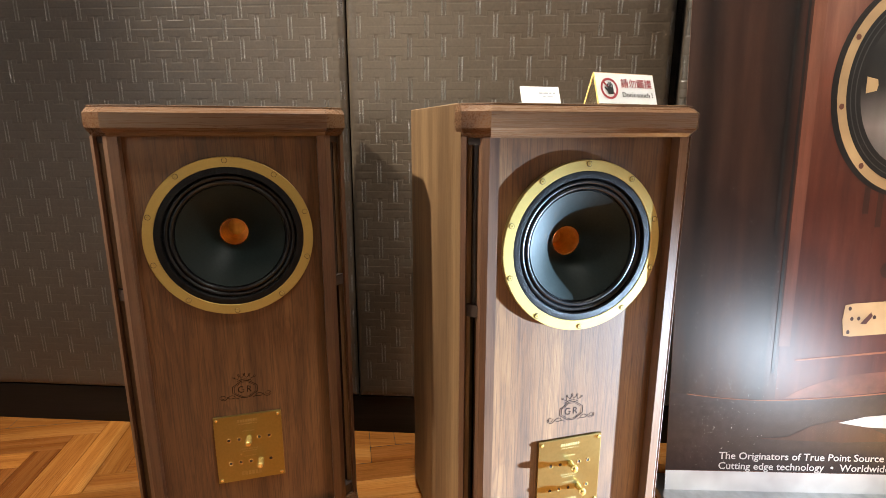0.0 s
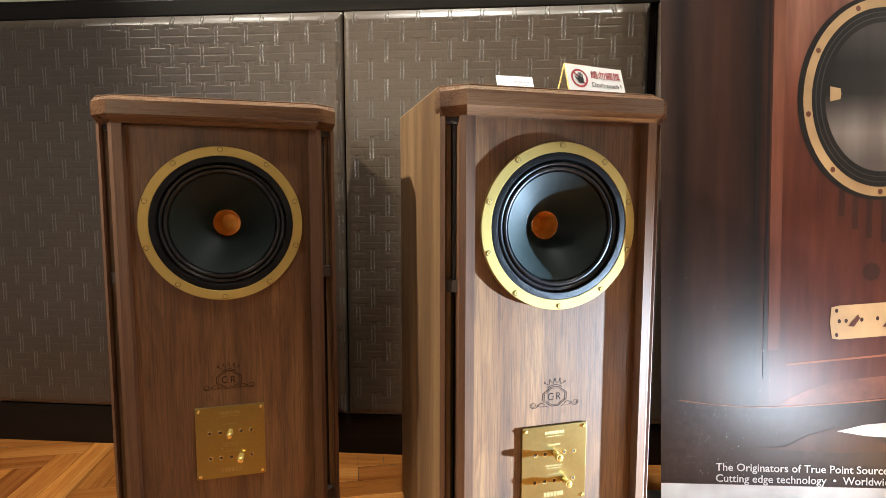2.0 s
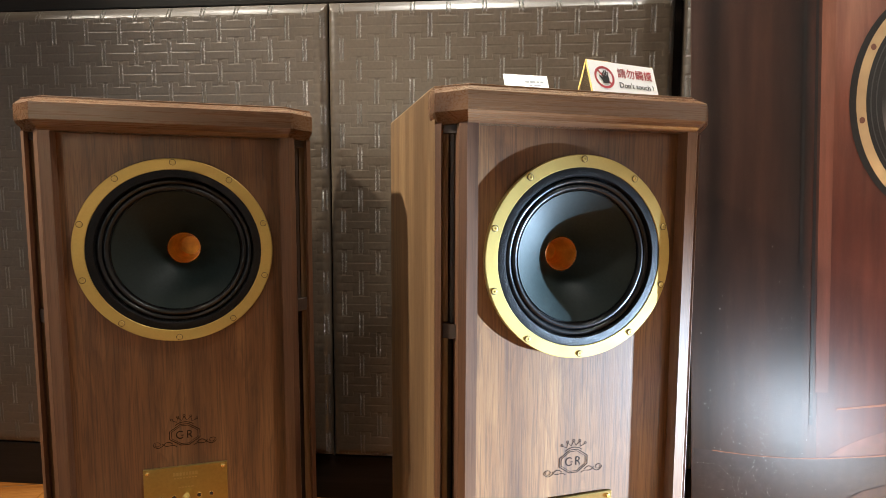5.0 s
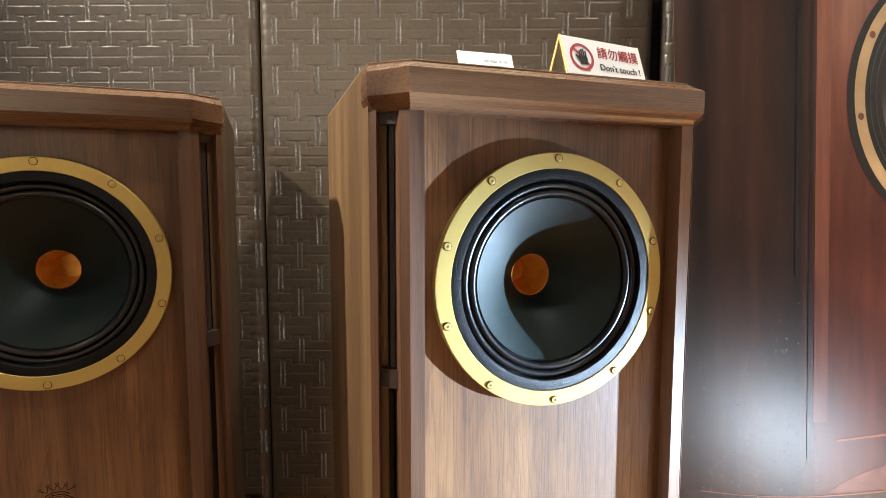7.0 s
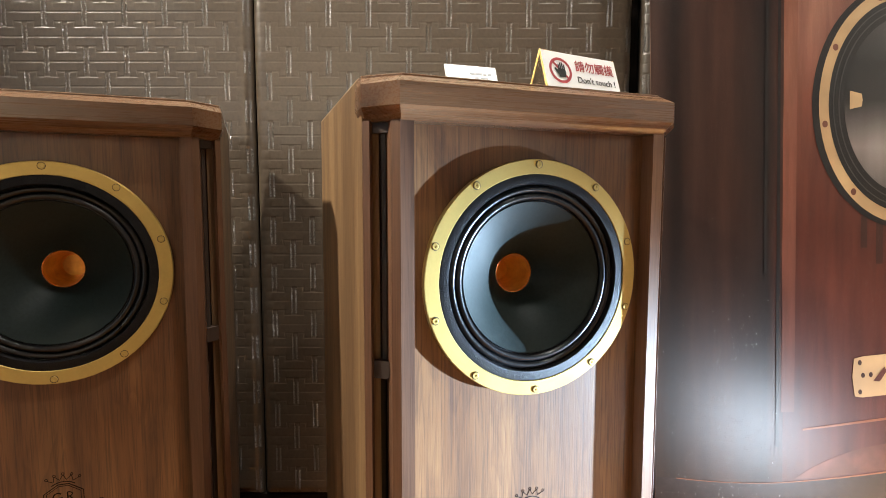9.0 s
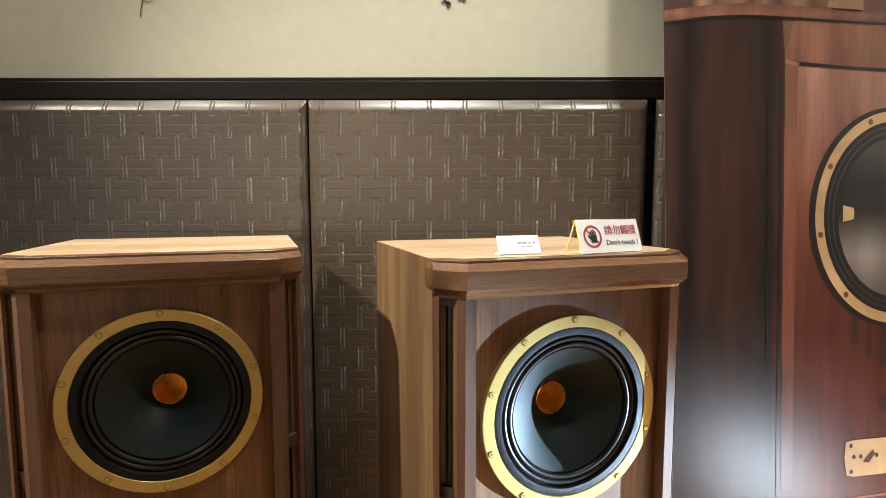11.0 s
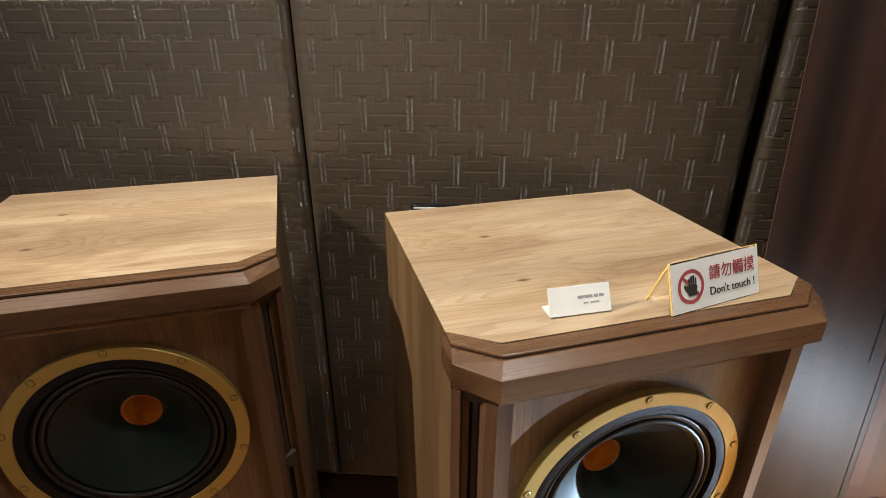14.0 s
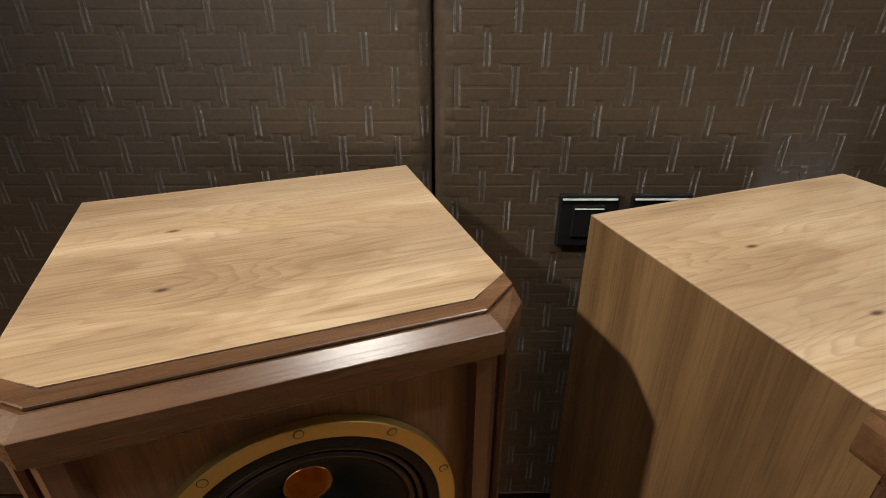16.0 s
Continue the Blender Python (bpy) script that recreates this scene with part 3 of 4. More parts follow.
            part("engraving", boxed(x, x + w / k * 0.7, 0.00535, 0.0056, pz - h / 2, pz + h / 2), ink_pale, plate)
    bm = bmesh.new()
    for i in range(6):
        x = -0.0185 + 0.0062 * i
        box(bm, x, x + 0.0045, 0.00535, 0.0056, 0.1755, 0.1835)
    part("badge", bm, ink_pale, plate, "row of pale plain bars")
    crest(new_crest(s))
    return s


def new_crest(parent):
    ob = new("emblem")
    ob.parent = parent
    return ob


speaker = loudspeaker()
speaker.matrix_world = pose(0.1636, 0.8197, 0, 0, 0, 19.7)
tagged(speaker, "walnut floorstanding loudspeaker with signs on its top", "loudspeaker", "pair of loudspeakers")
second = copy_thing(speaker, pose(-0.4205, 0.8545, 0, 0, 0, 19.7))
tagged(second, "walnut floorstanding loudspeaker close to the padded wall", "loudspeaker", "pair of loudspeakers")

# ---- banner ----


def on_banner(x, z, off=0.0):
    return (x, 1.0623 + 0.0349 * x + 0.0756 * z - off, z)


def printed(name, colour, vary=0.25, scale=30.0, grain=False, rough=0.34):
    m, t, b = nodes_of(name)
    v = coords(t, (60, 60, 3.0) if grain else (scale,) * 3, False)
    n = noise_at(t, v, 1.0, 5, 0.6)
    big = noise_at(t, coords(t, (14, 14, 1.2) if grain else (5, 5, 5), False), 1.0, 3)
    base = ramp(t, n, [(0.3, tuple(c * (1 - vary) for c in colour)), (0.7, tuple(min(1, c * (1 + vary)) for c in colour))])
    base = mix(t, "MULTIPLY", 0.8, base, ramp(t, big, [(0.35, (0.5, 0.46, 0.46)), (0.62, (1, 1, 1))]))
    t.links.new(base, b.inputs["Base Color"])
    b.inputs["Roughness"].default_value, b.inputs["Specular IOR Level"].default_value = rough, 0.5
    grit = ramp(t, noise_at(t, coords(t, (1, 1, 1), False), 620.0, 0), [(0.69, (0, 0, 0)), (0.77, (1, 1, 1))])
    bump(t, b, mix(t, "ADD", 0.06, grit, ramp(t, noise_at(t, coords(t, (1, 1, 1), False), 900.0, 2), [(0, (0, 0, 0)), (1, (1, 1, 1))])), 0.5, 0.0005)
    return m




def blended(name, axis, lo, hi, stops, vary=0.2, grain=(60, 60, 3.0), rough=0.34, fade=()):
    """A print whose colour runs along an axis (0 across, 2 upwards) from lo to hi, with timber grain."""
    m = printed(name, (0.5, 0.5, 0.5), vary, rough=rough)
    t = m.node_tree
    xyz = t.nodes.new("ShaderNodeSeparateXYZ")
    t.links.new(coords(t, (1, 1, 1), False), xyz.inputs[0])
    span = t.nodes.new("ShaderNodeMapRange")
    span.inputs["From Min"].default_value, span.inputs["From Max"].default_value = lo, hi
    t.links.new(xyz.outputs["XYZ"[axis]], span.inputs["Value"])
    base = ramp(t, span.outputs[0], stops)
    streaks = noise_at(t, coords(t, grain, False), 1.0, 4, 0.6)
    base = mix(t, "MULTIPLY", 1.0, base, ramp(t, streaks, [(0.3, (1 - vary,) * 3), (0.68, (1 + vary,) * 3)]))
    if fade:
        rise = t.nodes.new("ShaderNodeMapRange")
        rise.inputs["From Min"].default_value, rise.inputs["From Max"].default_value = fade
        t.links.new(xyz.outputs["Z"], rise.inputs["Value"])
        base = mix(t, "MULTIPLY", 1.0, base, ramp(t, rise.outputs[0], [(0.0, (1, 1, 1)), (1.0, (0.3, 0.28, 0.27))]))
    broad = noise_at(t, coords(t, (18, 18, 1.4), False), 1.0, 2)
    base = mix(t, "MULTIPLY", 0.8, base, ramp(t, broad, [(0.36, (0.62, 0.55, 0.55)), (0.62, (1.1, 1.1, 1.1))]))
    t.links.new(base, t.nodes["Principled BSDF"].inputs["Base Color"])
    return m


P_BACK = blended("print_brown_backdrop", 2, 1.28, 1.45, [(0.0, (0.16, 0.085, 0.06)), (0.4, (0.1, 0.05, 0.035)), (1.0, (0.05, 0.024, 0.018))], 0.15)
P_SIDE = blended("print_dark_timber", 0, 0.42, 0.65, [(0.0, (0.034, 0.018, 0.014)), (0.14, (0.011, 0.006, 0.005)), (0.3, (0.032, 0.015, 0.011)), (0.55, (0.036, 0.015, 0.010)), (0.74, (0.02, 0.009, 0.007)), (0.86, (0.008, 0.005, 0.005)), (0.93, (0.045, 0.016, 0.011))], 0.25)
P_FRONT = blended("print_red_timber", 2, 0.25, 1.19, [(0.0, (0.11, 0.034, 0.024)), (0.2, (0.095, 0.026, 0.018)), (0.45, (0.09, 0.022, 0.013)), (0.7, (0.155, 0.05, 0.031)), (1.0, (0.36, 0.185, 0.14))], 0.22)
P_RAYS = blended("print_light_rays", 0, 0.46, 0.74, [(0.0, (0.07, 0.035, 0.025)), (0.08, (0.34, 0.21, 0.14)), (0.17, (0.09, 0.045, 0.03)), (0.34, (0.27, 0.16, 0.10)), (0.43, (0.09, 0.042, 0.03)), (0.52, (0.24, 0.14, 0.09)), (0.62, (0.08, 0.04, 0.028)), (0.75, (0.27, 0.16, 0.10)), (0.86, (0.10, 0.05, 0.035)), (1.0, (0.2, 0.11, 0.075))], 0.08, (20, 20, 2.0), fade=(1.31, 1.40))
P_CAP = blended("print_brown_timber", 2, 0.3, 1.31, [(0.0, (0.16, 0.06, 0.042)), (0.5, (0.16, 0.056, 0.036)), (0.88, (0.23, 0.10, 0.065)), (1.0, (0.28, 0.135, 0.09))], 0.2)
P_RIM = blended("print_brown_rim", 2, 1.26, 1.31, [(0.0, (0.09, 0.036, 0.024)), (0.5, (0.22, 0.10, 0.066)), (1.0, (0.13, 0.06, 0.04))], 0.15)
P_GOLD = printed("print_gold", (0.62, 0.44, 0.24), 0.06)
P_BLACK = printed("print_black", (0.012, 0.011, 0.012))
P_LINE = printed("print_grey", (0.07, 0.068, 0.07), 0.1)
P_CONE = blended("print_cone", 2, 0.76, 1.03, [(0.0, (0.15, 0.14, 0.14)), (0.22, (0.30, 0.285, 0.285)), (0.42, (0.09, 0.085, 0.085)), (0.52, (0.018, 0.017, 0.018)), (0.75, (0.012, 0.012, 0.013)), (1.0, (0.06, 0.058, 0.06))], 0.05, (4, 4, 4))
P_FLOOR = printed("print_slate_violet", (0.02, 0.013, 0.016), 0.5, 60.0, rough=0.34)
P_GLOW = printed("print_orange", (0.36, 0.13, 0.06), 0.1)
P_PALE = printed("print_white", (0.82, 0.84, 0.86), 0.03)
P_STREAK = printed("print_tan", (0.3, 0.18, 0.11))

banner = new("banner")
tagged(banner, "roll-up banner printed with a large loudspeaker", "banner")


def patch(name, pts, off, material):
    """A flat printed area on the banner."""
    bm = bmesh.new()
    bm.faces.new([bm.verts.new(on_banner(x, z, off)) for x, z in pts])
    return part(name, bm, material, banner)


def ellipse(cx, cz, rx, rz, n=64, a0=0.0, a1=2 * math.pi):
    return [(cx + rx * math.cos(a), cz + rz * math.sin(a)) for a in np.linspace(a0, a1, n, endpoint=a1 - a0 < 6.28)]


def left_edge(z):
    return 0.4265 - 0.0146 * z


RIGHT = 1.27
bm = bmesh.new()
f = [bm.verts.new(on_banner(x, z, 0)) for x, z in ((left_edge(0.02), 0.02), (RIGHT, 0.02), (RIGHT, 2.0), (left_edge(2.0), 2.0))]
g = [bm.verts.new((v.co.x, v.co.y + 0.0012, v.co.z)) for v in f]
bm.faces.new(f), bm.faces.new(g[::-1])
for i in range(4):
    bm.faces.new((f[i], f[(i + 1) % 4], g[(i + 1) % 4], g[i]))
part("sheet", bm, P_BACK, banner)
E = 0.0005
patch("printed_floor", [(left_edge(0.07), 0.07), (RIGHT, 0.07), (RIGHT, 0.36), (left_edge(0.2), 0.255)], E, P_FLOOR)
side = [(left_edge(0.25), 0.252), (0.60, 0.236), (0.648, 0.236), (0.646, 1.2), (0.640, 1.282), (0.566, 1.284), (0.49, 1.279), (left_edge(1.27), 1.268)]
patch("printed_cabinet_side", side, 2 * E, P_SIDE)
patch("printed_cabinet_front", [(0.648, 0.238), (0.753, 0.242), (0.888, 0.262), (RIGHT, 0.32), (RIGHT, 1.16), (0.785, 1.183), (0.672, 1.192), (0.647, 1.2)], 2 * E, P_FRONT)
patch("printed_cabinet_head", [(0.645, 1.2005), (0.678, 1.194), (0.785, 1.185), (RIGHT, 1.165), (RIGHT, 1.25), (0.781, 1.27), (0.664, 1.28)], 2 * E, P_CAP)
patch("printed_cabinet_top", [(left_edge(1.27), 1.268), (0.492, 1.280), (0.566, 1.284), (0.664, 1.2805), (0.781, 1.2705), (RIGHT, 1.2505), (RIGHT, 1.274), (0.772, 1.291), (0.663, 1.302), (0.566, 1.306), (0.491, 1.301), (left_edge(1.29), 1.290)], 3 * E, P_RIM)
patch("printed_shadow_line", [(left_edge(1.26), 1.262), (0.492, 1.274), (0.566, 1.278), (0.664, 1.2745), (RIGHT, 1.2445), (RIGHT, 1.2495), (0.664, 1.2795), (0.566, 1.283), (0.492, 1.279), (left_edge(1.27), 1.267)], 4 * E, P_BLACK)
patch("printed_slot", [(0.6345, 0.3), (0.6405, 0.3), (0.6400, 1.168), (0.6375, 1.172), (0.6350, 1.168)], 4 * E, P_BLACK)
patch("printed_slot", [(0.612, 0.6), (0.618, 0.6), (0.618, 1.155), (0.613, 1.155)], 4 * E, P_BLACK)
patch("printed_post", [(0.6445, 0.36), (0.668, 0.36), (0.671, 1.186), (0.6465, 1.19)], 3 * E, P_CAP)
patch("printed_head_shadow", [(0.672, 1.186), (0.785, 1.179), (RIGHT, 1.155), (RIGHT, 1.165), (0.785, 1.185), (0.676, 1.1935)], 4 * E, P_BLACK)
CX, CZ = 0.868, 0.893
for w, h, k, m, nm in ((0.166, 0.214, 4, P_BLACK, "printed_ring_shadow"), (0.160, 0.207, 5, P_GOLD, "printed_ring"), (0.143, 0.187, 6, P_BLACK, "printed_frame"), (0.117, 0.155, 7, P_CONE, "printed_cone"), (0.030, 0.040, 9, P_BLACK, "printed_throat")):
    patch(nm, ellipse(CX + (-0.006 if nm.endswith("shadow") else 0), CZ, w, h), k * E, m)
for w, h, k, m in ((0.136, 0.178, 7, P_LINE), (0.134, 0.176, 8, P_BLACK), (0.127, 0.167, 9, P_LINE), (0.125, 0.165, 10, P_BLACK), (0.117, 0.155, 11, P_CONE)):
    patch("printed_roll", ellipse(CX, CZ, w, h), k * E, m)
patch("printed_throat", [(0.760, 0.884), (0.781, 0.889), (0.783, 0.900), (0.781, 0.911), (0.760, 0.916)], 13 * E, P_GOLD)
for a in (150, 190, 230, 270, 110):
    patch("printed_bolt", ellipse(CX + 0.1515 * math.cos(radians(a)), CZ + 0.197 * math.sin(radians(a)), 0.005, 0.006, 14), 6 * E, P_CAP)
for x, z0, z1 in ((0.785, 0.645, 0.70), (0.813, 0.617, 0.69), (0.842, 0.598, 0.68), (0.872, 0.59, 0.68)):
    patch("printed_slot", [(x, z0), (x + 0.012, z0), (x + 0.012, z1), (x, z1)], 3 * E, P_SIDE)
patch("printed_plate", [(0.776, 0.386), (0.79, 0.384), (1.0, 0.404), (1.0, 0.474), (0.79, 0.456), (0.774, 0.452), (0.771, 0.42)], 5 * E, P_GOLD)
for x, z in ((0.784, 0.445), (0.785, 0.394), (0.79, 0.423), (0.804, 0.424), (0.836, 0.427), (0.868, 0.43)):
    patch("printed_hole", ellipse(x, z, 0.0035, 0.0045, 14), 6 * E, P_SIDE)
for x in (0.808, 0.878):
    patch("printed_plug", [(x, 0.413), (x + 0.012, 0.412), (x + 0.024, 0.43), (x + 0.02, 0.438)], 7 * E, P_FRONT)
patch("printed_emblem", ellipse(0.855, 0.528, 0.019, 0.02, 8), 3 * E, P_SIDE)
patch("printed_edge_line", [(0.683, 0.3275), (0.887, 0.350), (1.1, 0.374), (1.1, 0.379), (0.887, 0.3545), (0.683, 0.331)], 4 * E, P_GLOW)


def sweep(x):
    """Height of the printed glowing edge at the foot of the cabinet."""
    return 0.2365 + 0.42 * max(0.0, 0.63 - x) ** 2 + 0.16 * max(0.0, x - 0.63) ** 1.5


XS = np.linspace(0.46, 1.1, 26)
patch("printed_edge_line", [(x, sweep(x)) for x in XS] + [(x, sweep(x) + 0.0012 + 0.006 * max(0.0, x - 0.55)) for x in XS[::-1]], 4 * E, P_GLOW)
XS = np.linspace(0.67, 1.1, 18)
P_RUST = printed("print_rust", (0.19, 0.07, 0.045), 0.5, 14)
patch("printed_glow", [(x, sweep(x) + 0.005) for x in XS] + [(x, sweep(x) + 0.006 + 0.045 * math.sin(min(1.0, (x - 0.67) / 0.16) * 1.57) ** 0.8) for x in XS[::-1]], 3 * E, P_RUST)
patch("printed_hill", [(0.62, 0.148), (0.685, 0.154), (0.731, 0.179), (0.789, 0.196), (0.84, 0.187), (0.889, 0.165), (0.95, 0.15), (0.8, 0.143)], 3 * E, P_SIDE)
# pale patch paints a lamp's hot spot onto the sheet
patch("painted_hot_spot", [(0.79, 0.189), (0.846, 0.204), (0.95, 0.216), (1.15, 0.235), (1.15, 0.19), (0.95, 0.176), (0.85, 0.180)], 4 * E, P_PALE)
patch("printed_glow_band", [(left_edge(1.3), 1.2905), (0.491, 1.3015), (0.566, 1.3065), (0.663, 1.3025), (0.74, 1.2945), (0.74, 1.405), (left_edge(1.4), 1.405)], E, P_RAYS)
patch("printed_card", [(0.728, 1.299), (0.80, 1.294), (0.80, 1.322), (0.735, 1.328)], 4 * E, P_STREAK)
tilt = math.degrees(math.atan(0.0756))
for text, x, z, size, m in (("Heritage, tradi", 0.519, 1.412, 0.047, P_PALE), ("The Originators of True Point Source  \u2022", 0.5395, 0.0995, 0.0233, P_PALE), ("Cutting edge technology  \u2022  Worldwide pr", 0.5395, 0.0755, 0.0233, P_PALE)):
    px, py, pz = on_banner(x, z, 0.0022)
    text_part("inscription", text, size, m, banner, pose(px, py, pz, 90 - tilt, 0, 2.0), bold=0.008 if size < 0.03 else 0.0)
# dust on the glossy print, its glints painted as pale specks round the glow
rng = random.Random(7)
bm = bmesh.new()
for i in range(420):
    x, z, r = rng.gauss(0.535, 0.05), rng.gauss(0.27, 0.14), rng.uniform(0.0003, 0.0008)
    if 0.43 < x < 0.8 and 0.08 < z < 0.75:
        bm.faces.new([bm.verts.new(on_banner(x + r * math.cos(a), z + r * rng.uniform(0.6, 1.3) * math.sin(a), 4.6 * E)) for a in (0, 1.26, 2.51, 3.77, 5.03)])
tagged(part("dust", bm, P_PALE, banner, "dust specks painted pale as glints in the lamp's glow"), kind="stuff")
# white foot of the sheet and the metal base
patch("white_border", [(left_edge(0.02), 0.02), (RIGHT, 0.02), (RIGHT, 0.069), (left_edge(0.07), 0.069)], 2 * E, P_PALE)
bm = bmesh.new()
box(bm, 0.41, RIGHT + 0.01, 1.04, 1.14, 0.0, 0.022, 0.006)
part("base", bm, steel, banner, "brushed aluminium roll-up base")

# ---- signs on the loudspeaker ----


def clipped(m, ob):
    ob.matrix_world = m
    return ob


def warning_sign():
    s = new("warning_sign")
    w, h, d = 0.116, 0.047, 0.036
    lean = 0.016
    bm = bmesh.new()
    loft(bm, [[(x, 0, 0), (x, lean, h), (x, lean + 0.0012, h), (x, d, 0.0), (x, d - 0.0025, 0), (x, lean + 0.0005, h - 0.004), (x, 0.0025, 0)] for x in (0, w)])
    part("holder", bm, acrylic, s, "clear acrylic tent stand").visible_shadow = False
    bm = bmesh.new()
    for x in (0.0004, w - 0.0014):
        loft(bm, [[(x0, 0.0003, 0.0002), (x0, lean, h - 0.0002), (x0, lean + 0.001, h - 0.0002), (x0, d, 0.0002), (x0, d - 0.002, 0.0002), (x0, lean + 0.0006, h - 0.004), (x0, 0.0023, 0.0002)] for x0 in (x, x + 0.001)])
    part("edge", bm, amber_edge, s)
    tip = math.degrees(math.atan2(lean, h))
    m = pose(0, -0.0006, 0, 90 - tip, 0, 0)
    bm = boxed(0.001, w - 0.001, 0.001, 0.0485, -0.0004, 0.0, bevel=0.0)
    bmesh.ops.transform(bm, matrix=m, verts=bm.verts)
    card = part("card", bm, white_card, s)
    cx, cy, r = 0.0245, 0.0245, 0.0165
    bm = bmesh.new()
    ring = []
    for rr in (r, r - 0.0035):
        ring.append([bm.verts.new((cx + rr * math.cos(a), cy + rr * math.sin(a), 0.0004)) for a in np.linspace(0, 2 * math.pi, 48, endpoint=False)])
    for i in range(48):
        j = (i + 1) % 48
        bm.faces.new((ring[0][i], ring[0][j], ring[1][j], ring[1][i]))
    k = 0.7071 * (r - 0.002)
    bm.faces.new([bm.verts.new(p) for p in ((cx - k - 0.001, cy + k - 0.001, 0.0006), (cx - k + 0.001, cy + k + 0.001, 0.0006), (cx + k + 0.001, cy - k + 0.001, 0.0006), (cx + k - 0.001, cy - k - 0.001, 0.0006))])
    bmesh.ops.transform(bm, matrix=m, verts=bm.verts)
    part("prohibition_ring", bm, red_print, card)
    bm = bmesh.new()
    z = 0.0008
    bm.faces.new([bm.verts.new((cx + 0.001 + x, cy - 0.002 + y, z)) for x, y in ((-0.005, -0.007), (0.005, -0.007), (0.0065, 0.001), (0.005, 0.004), (-0.005, 0.004))])
    for i, top in enumerate((0.0095, 0.0118, 0.0122, 0.0098)):
        x = cx - 0.0036 + 0.0027 * i
        bm.faces.new([bm.verts.new(p) for p in ((x, cy + 0.0015, z), (x + 0.0021, cy + 0.0015, z), (x + 0.0021, cy + top - 0.002, z), (x, cy + top - 0.002, z))])
    bm.faces.new([bm.verts.new(p) for p in ((cx - 0.004, cy - 0.006, z), (cx - 0.0095, cy + 0.001, z), (cx - 0.008, cy + 0.003, z), (cx - 0.003, cy - 0.001, z))])
    bmesh.ops.transform(bm, matrix=m, verts=bm.verts)
    part("palm_symbol", bm, black_print, card)
    text_part("inscription", "\u8acb\u52ff\u89f8\u6478", 0.0155, red_print, card, m @ pose(0.0475, 0.0275, 0.0006))
    text_part("inscription", "Don't touch !", 0.0112, black_print, card, m @ pose(0.0475, 0.0115, 0.0006))
    return tagged(s, "white do-not-touch notice in a clear tent holder", "sign")


def price_tag():
    s = new("name_tag")
    w, h = 0.062, 0.0255
    bm = bmesh.new()
    loft(bm, [[(x, 0.0, 0.0), (x, -0.0012, 0.0012), (x, 0.011, h), (x, 0.0126, h - 0.0006), (x, 0.0012, 0.0019), (x, 0.020, 0.0019), (x, 0.020, 0.0)] for x in (0, w)])
    part("holder", bm, white_acrylic, s, "milky white acrylic bent holder")
    m = pose(0, -0.0016, 0.001, 90 - 26.0, 0, 0)
    bm = boxed(0.0006, w - 0.0006, 0.0008, 0.0272, -0.0003, 0.0001)
    bmesh.ops.transform(bm, matrix=m, verts=bm.verts)
    card = part("card", bm, white_card, s)
    bm = bmesh.new()
    for x0, x1, y0, y1 in ((0.0285, 0.0345, 0.0150, 0.0178), (0.0355, 0.0435, 0.0150, 0.0178), (0.0450, 0.0490, 0.0150, 0.0178), (0.0505, 0.0550, 0.0150, 0.0178), (0.034, 0.0385, 0.0098, 0.0115), (0.041, 0.0500, 0.0098, 0.0115)):
        box(bm, x0, x1, y0, y1, 0.0001, 0.0004)
    bmesh.ops.transform(bm, matrix=m, verts=bm.verts)
    part("printed_bars", bm, grey_print, card)
    return tagged(s, "small white name tag in a bent white acrylic holder", "tag")


at = pose(0.1636, 0.8197, TOP + 0.0002, 0, 0, 19.7)
clipped(at @ pose(0.0140, 0.0085, 0, 0, 0, 8.0), warning_sign())
clipped(at @ pose(-0.0970, 0.0365, 0, 0, 0, -2.5), price_tag())

# ---- wall fittings and wall painting ----


def wall_socket(x0, label):
    s = new("wall_socket")
    y = PANEL_Y + 0.0015
    bm = boxed(x0, x0 + 0.09, y - 0.010, y + 0.006, 0.7090, 0.7950, bevel=0.003)
    part("frame", bm, black_plastic, s)
    part("insert", boxed(x0 + 0.021, x0 + 0.069, y - 0.0125, y - 0.009, 0.7260, 0.7790, bevel=0.002), black_plastic, s)
    # pale strips paint in the gleam along the upper edges
    part("rim", boxed(x0 + 0.004, x0 + 0.086, y - 0.0122, y - 0.0095, 0.7875, 0.7897), pale_gleam, s)
    part("rim", boxed(x0 + 0.023, x0 + 0.067, y - 0.0138, y - 0.0120, 0.7730, 0.7746), pale_gleam, s)
    return tagged(s, label, "socket", "wall sockets")


wall_socket(-0.129, "black wall socket frame on the padded panel")
wall_socket(-0.021, "black wall socket frame half hidden by a loudspeaker")


def flat(bm, pts, y):
    bm.faces.new([bm.verts.new((x, y, z)) for x, z in pts])
    return bm


Y1 = WALL_Y - 0.0008
brown_ink = plain("painted_brown", (0.075, 0.05, 0.045), 0.8, 0, 0.35, 90)
white_ink = plain("painted_white", (0.56, 0.55, 0.49), 0.8, 0, 0.05, 90)
ochre_ink = plain("painted_ochre", (0.52, 0.44, 0.25), 0.8, 0, 0.1, 90)
cream_ink = plain("painted_cream", (0.49, 0.43, 0.30), 0.8, 0, 0.08, 90)
plum_ink = plain("painted_plum", (0.17, 0.05, 0.05), 0.8, 0, 0.3, 120)
motif = tagged(new("wall_painting"), "painted flying shape in brown, white and ochre", "wall painting")
part("body_patch", flat(bmesh.new(), [(-0.055, 1.434), (-0.03, 1.450), (0.0, 1.448), (0.035, 1.425), (0.034, 1.405), (0.016, 1.392), (-0.014, 1.392), (-0.036, 1.406)], Y1), white_ink, motif)
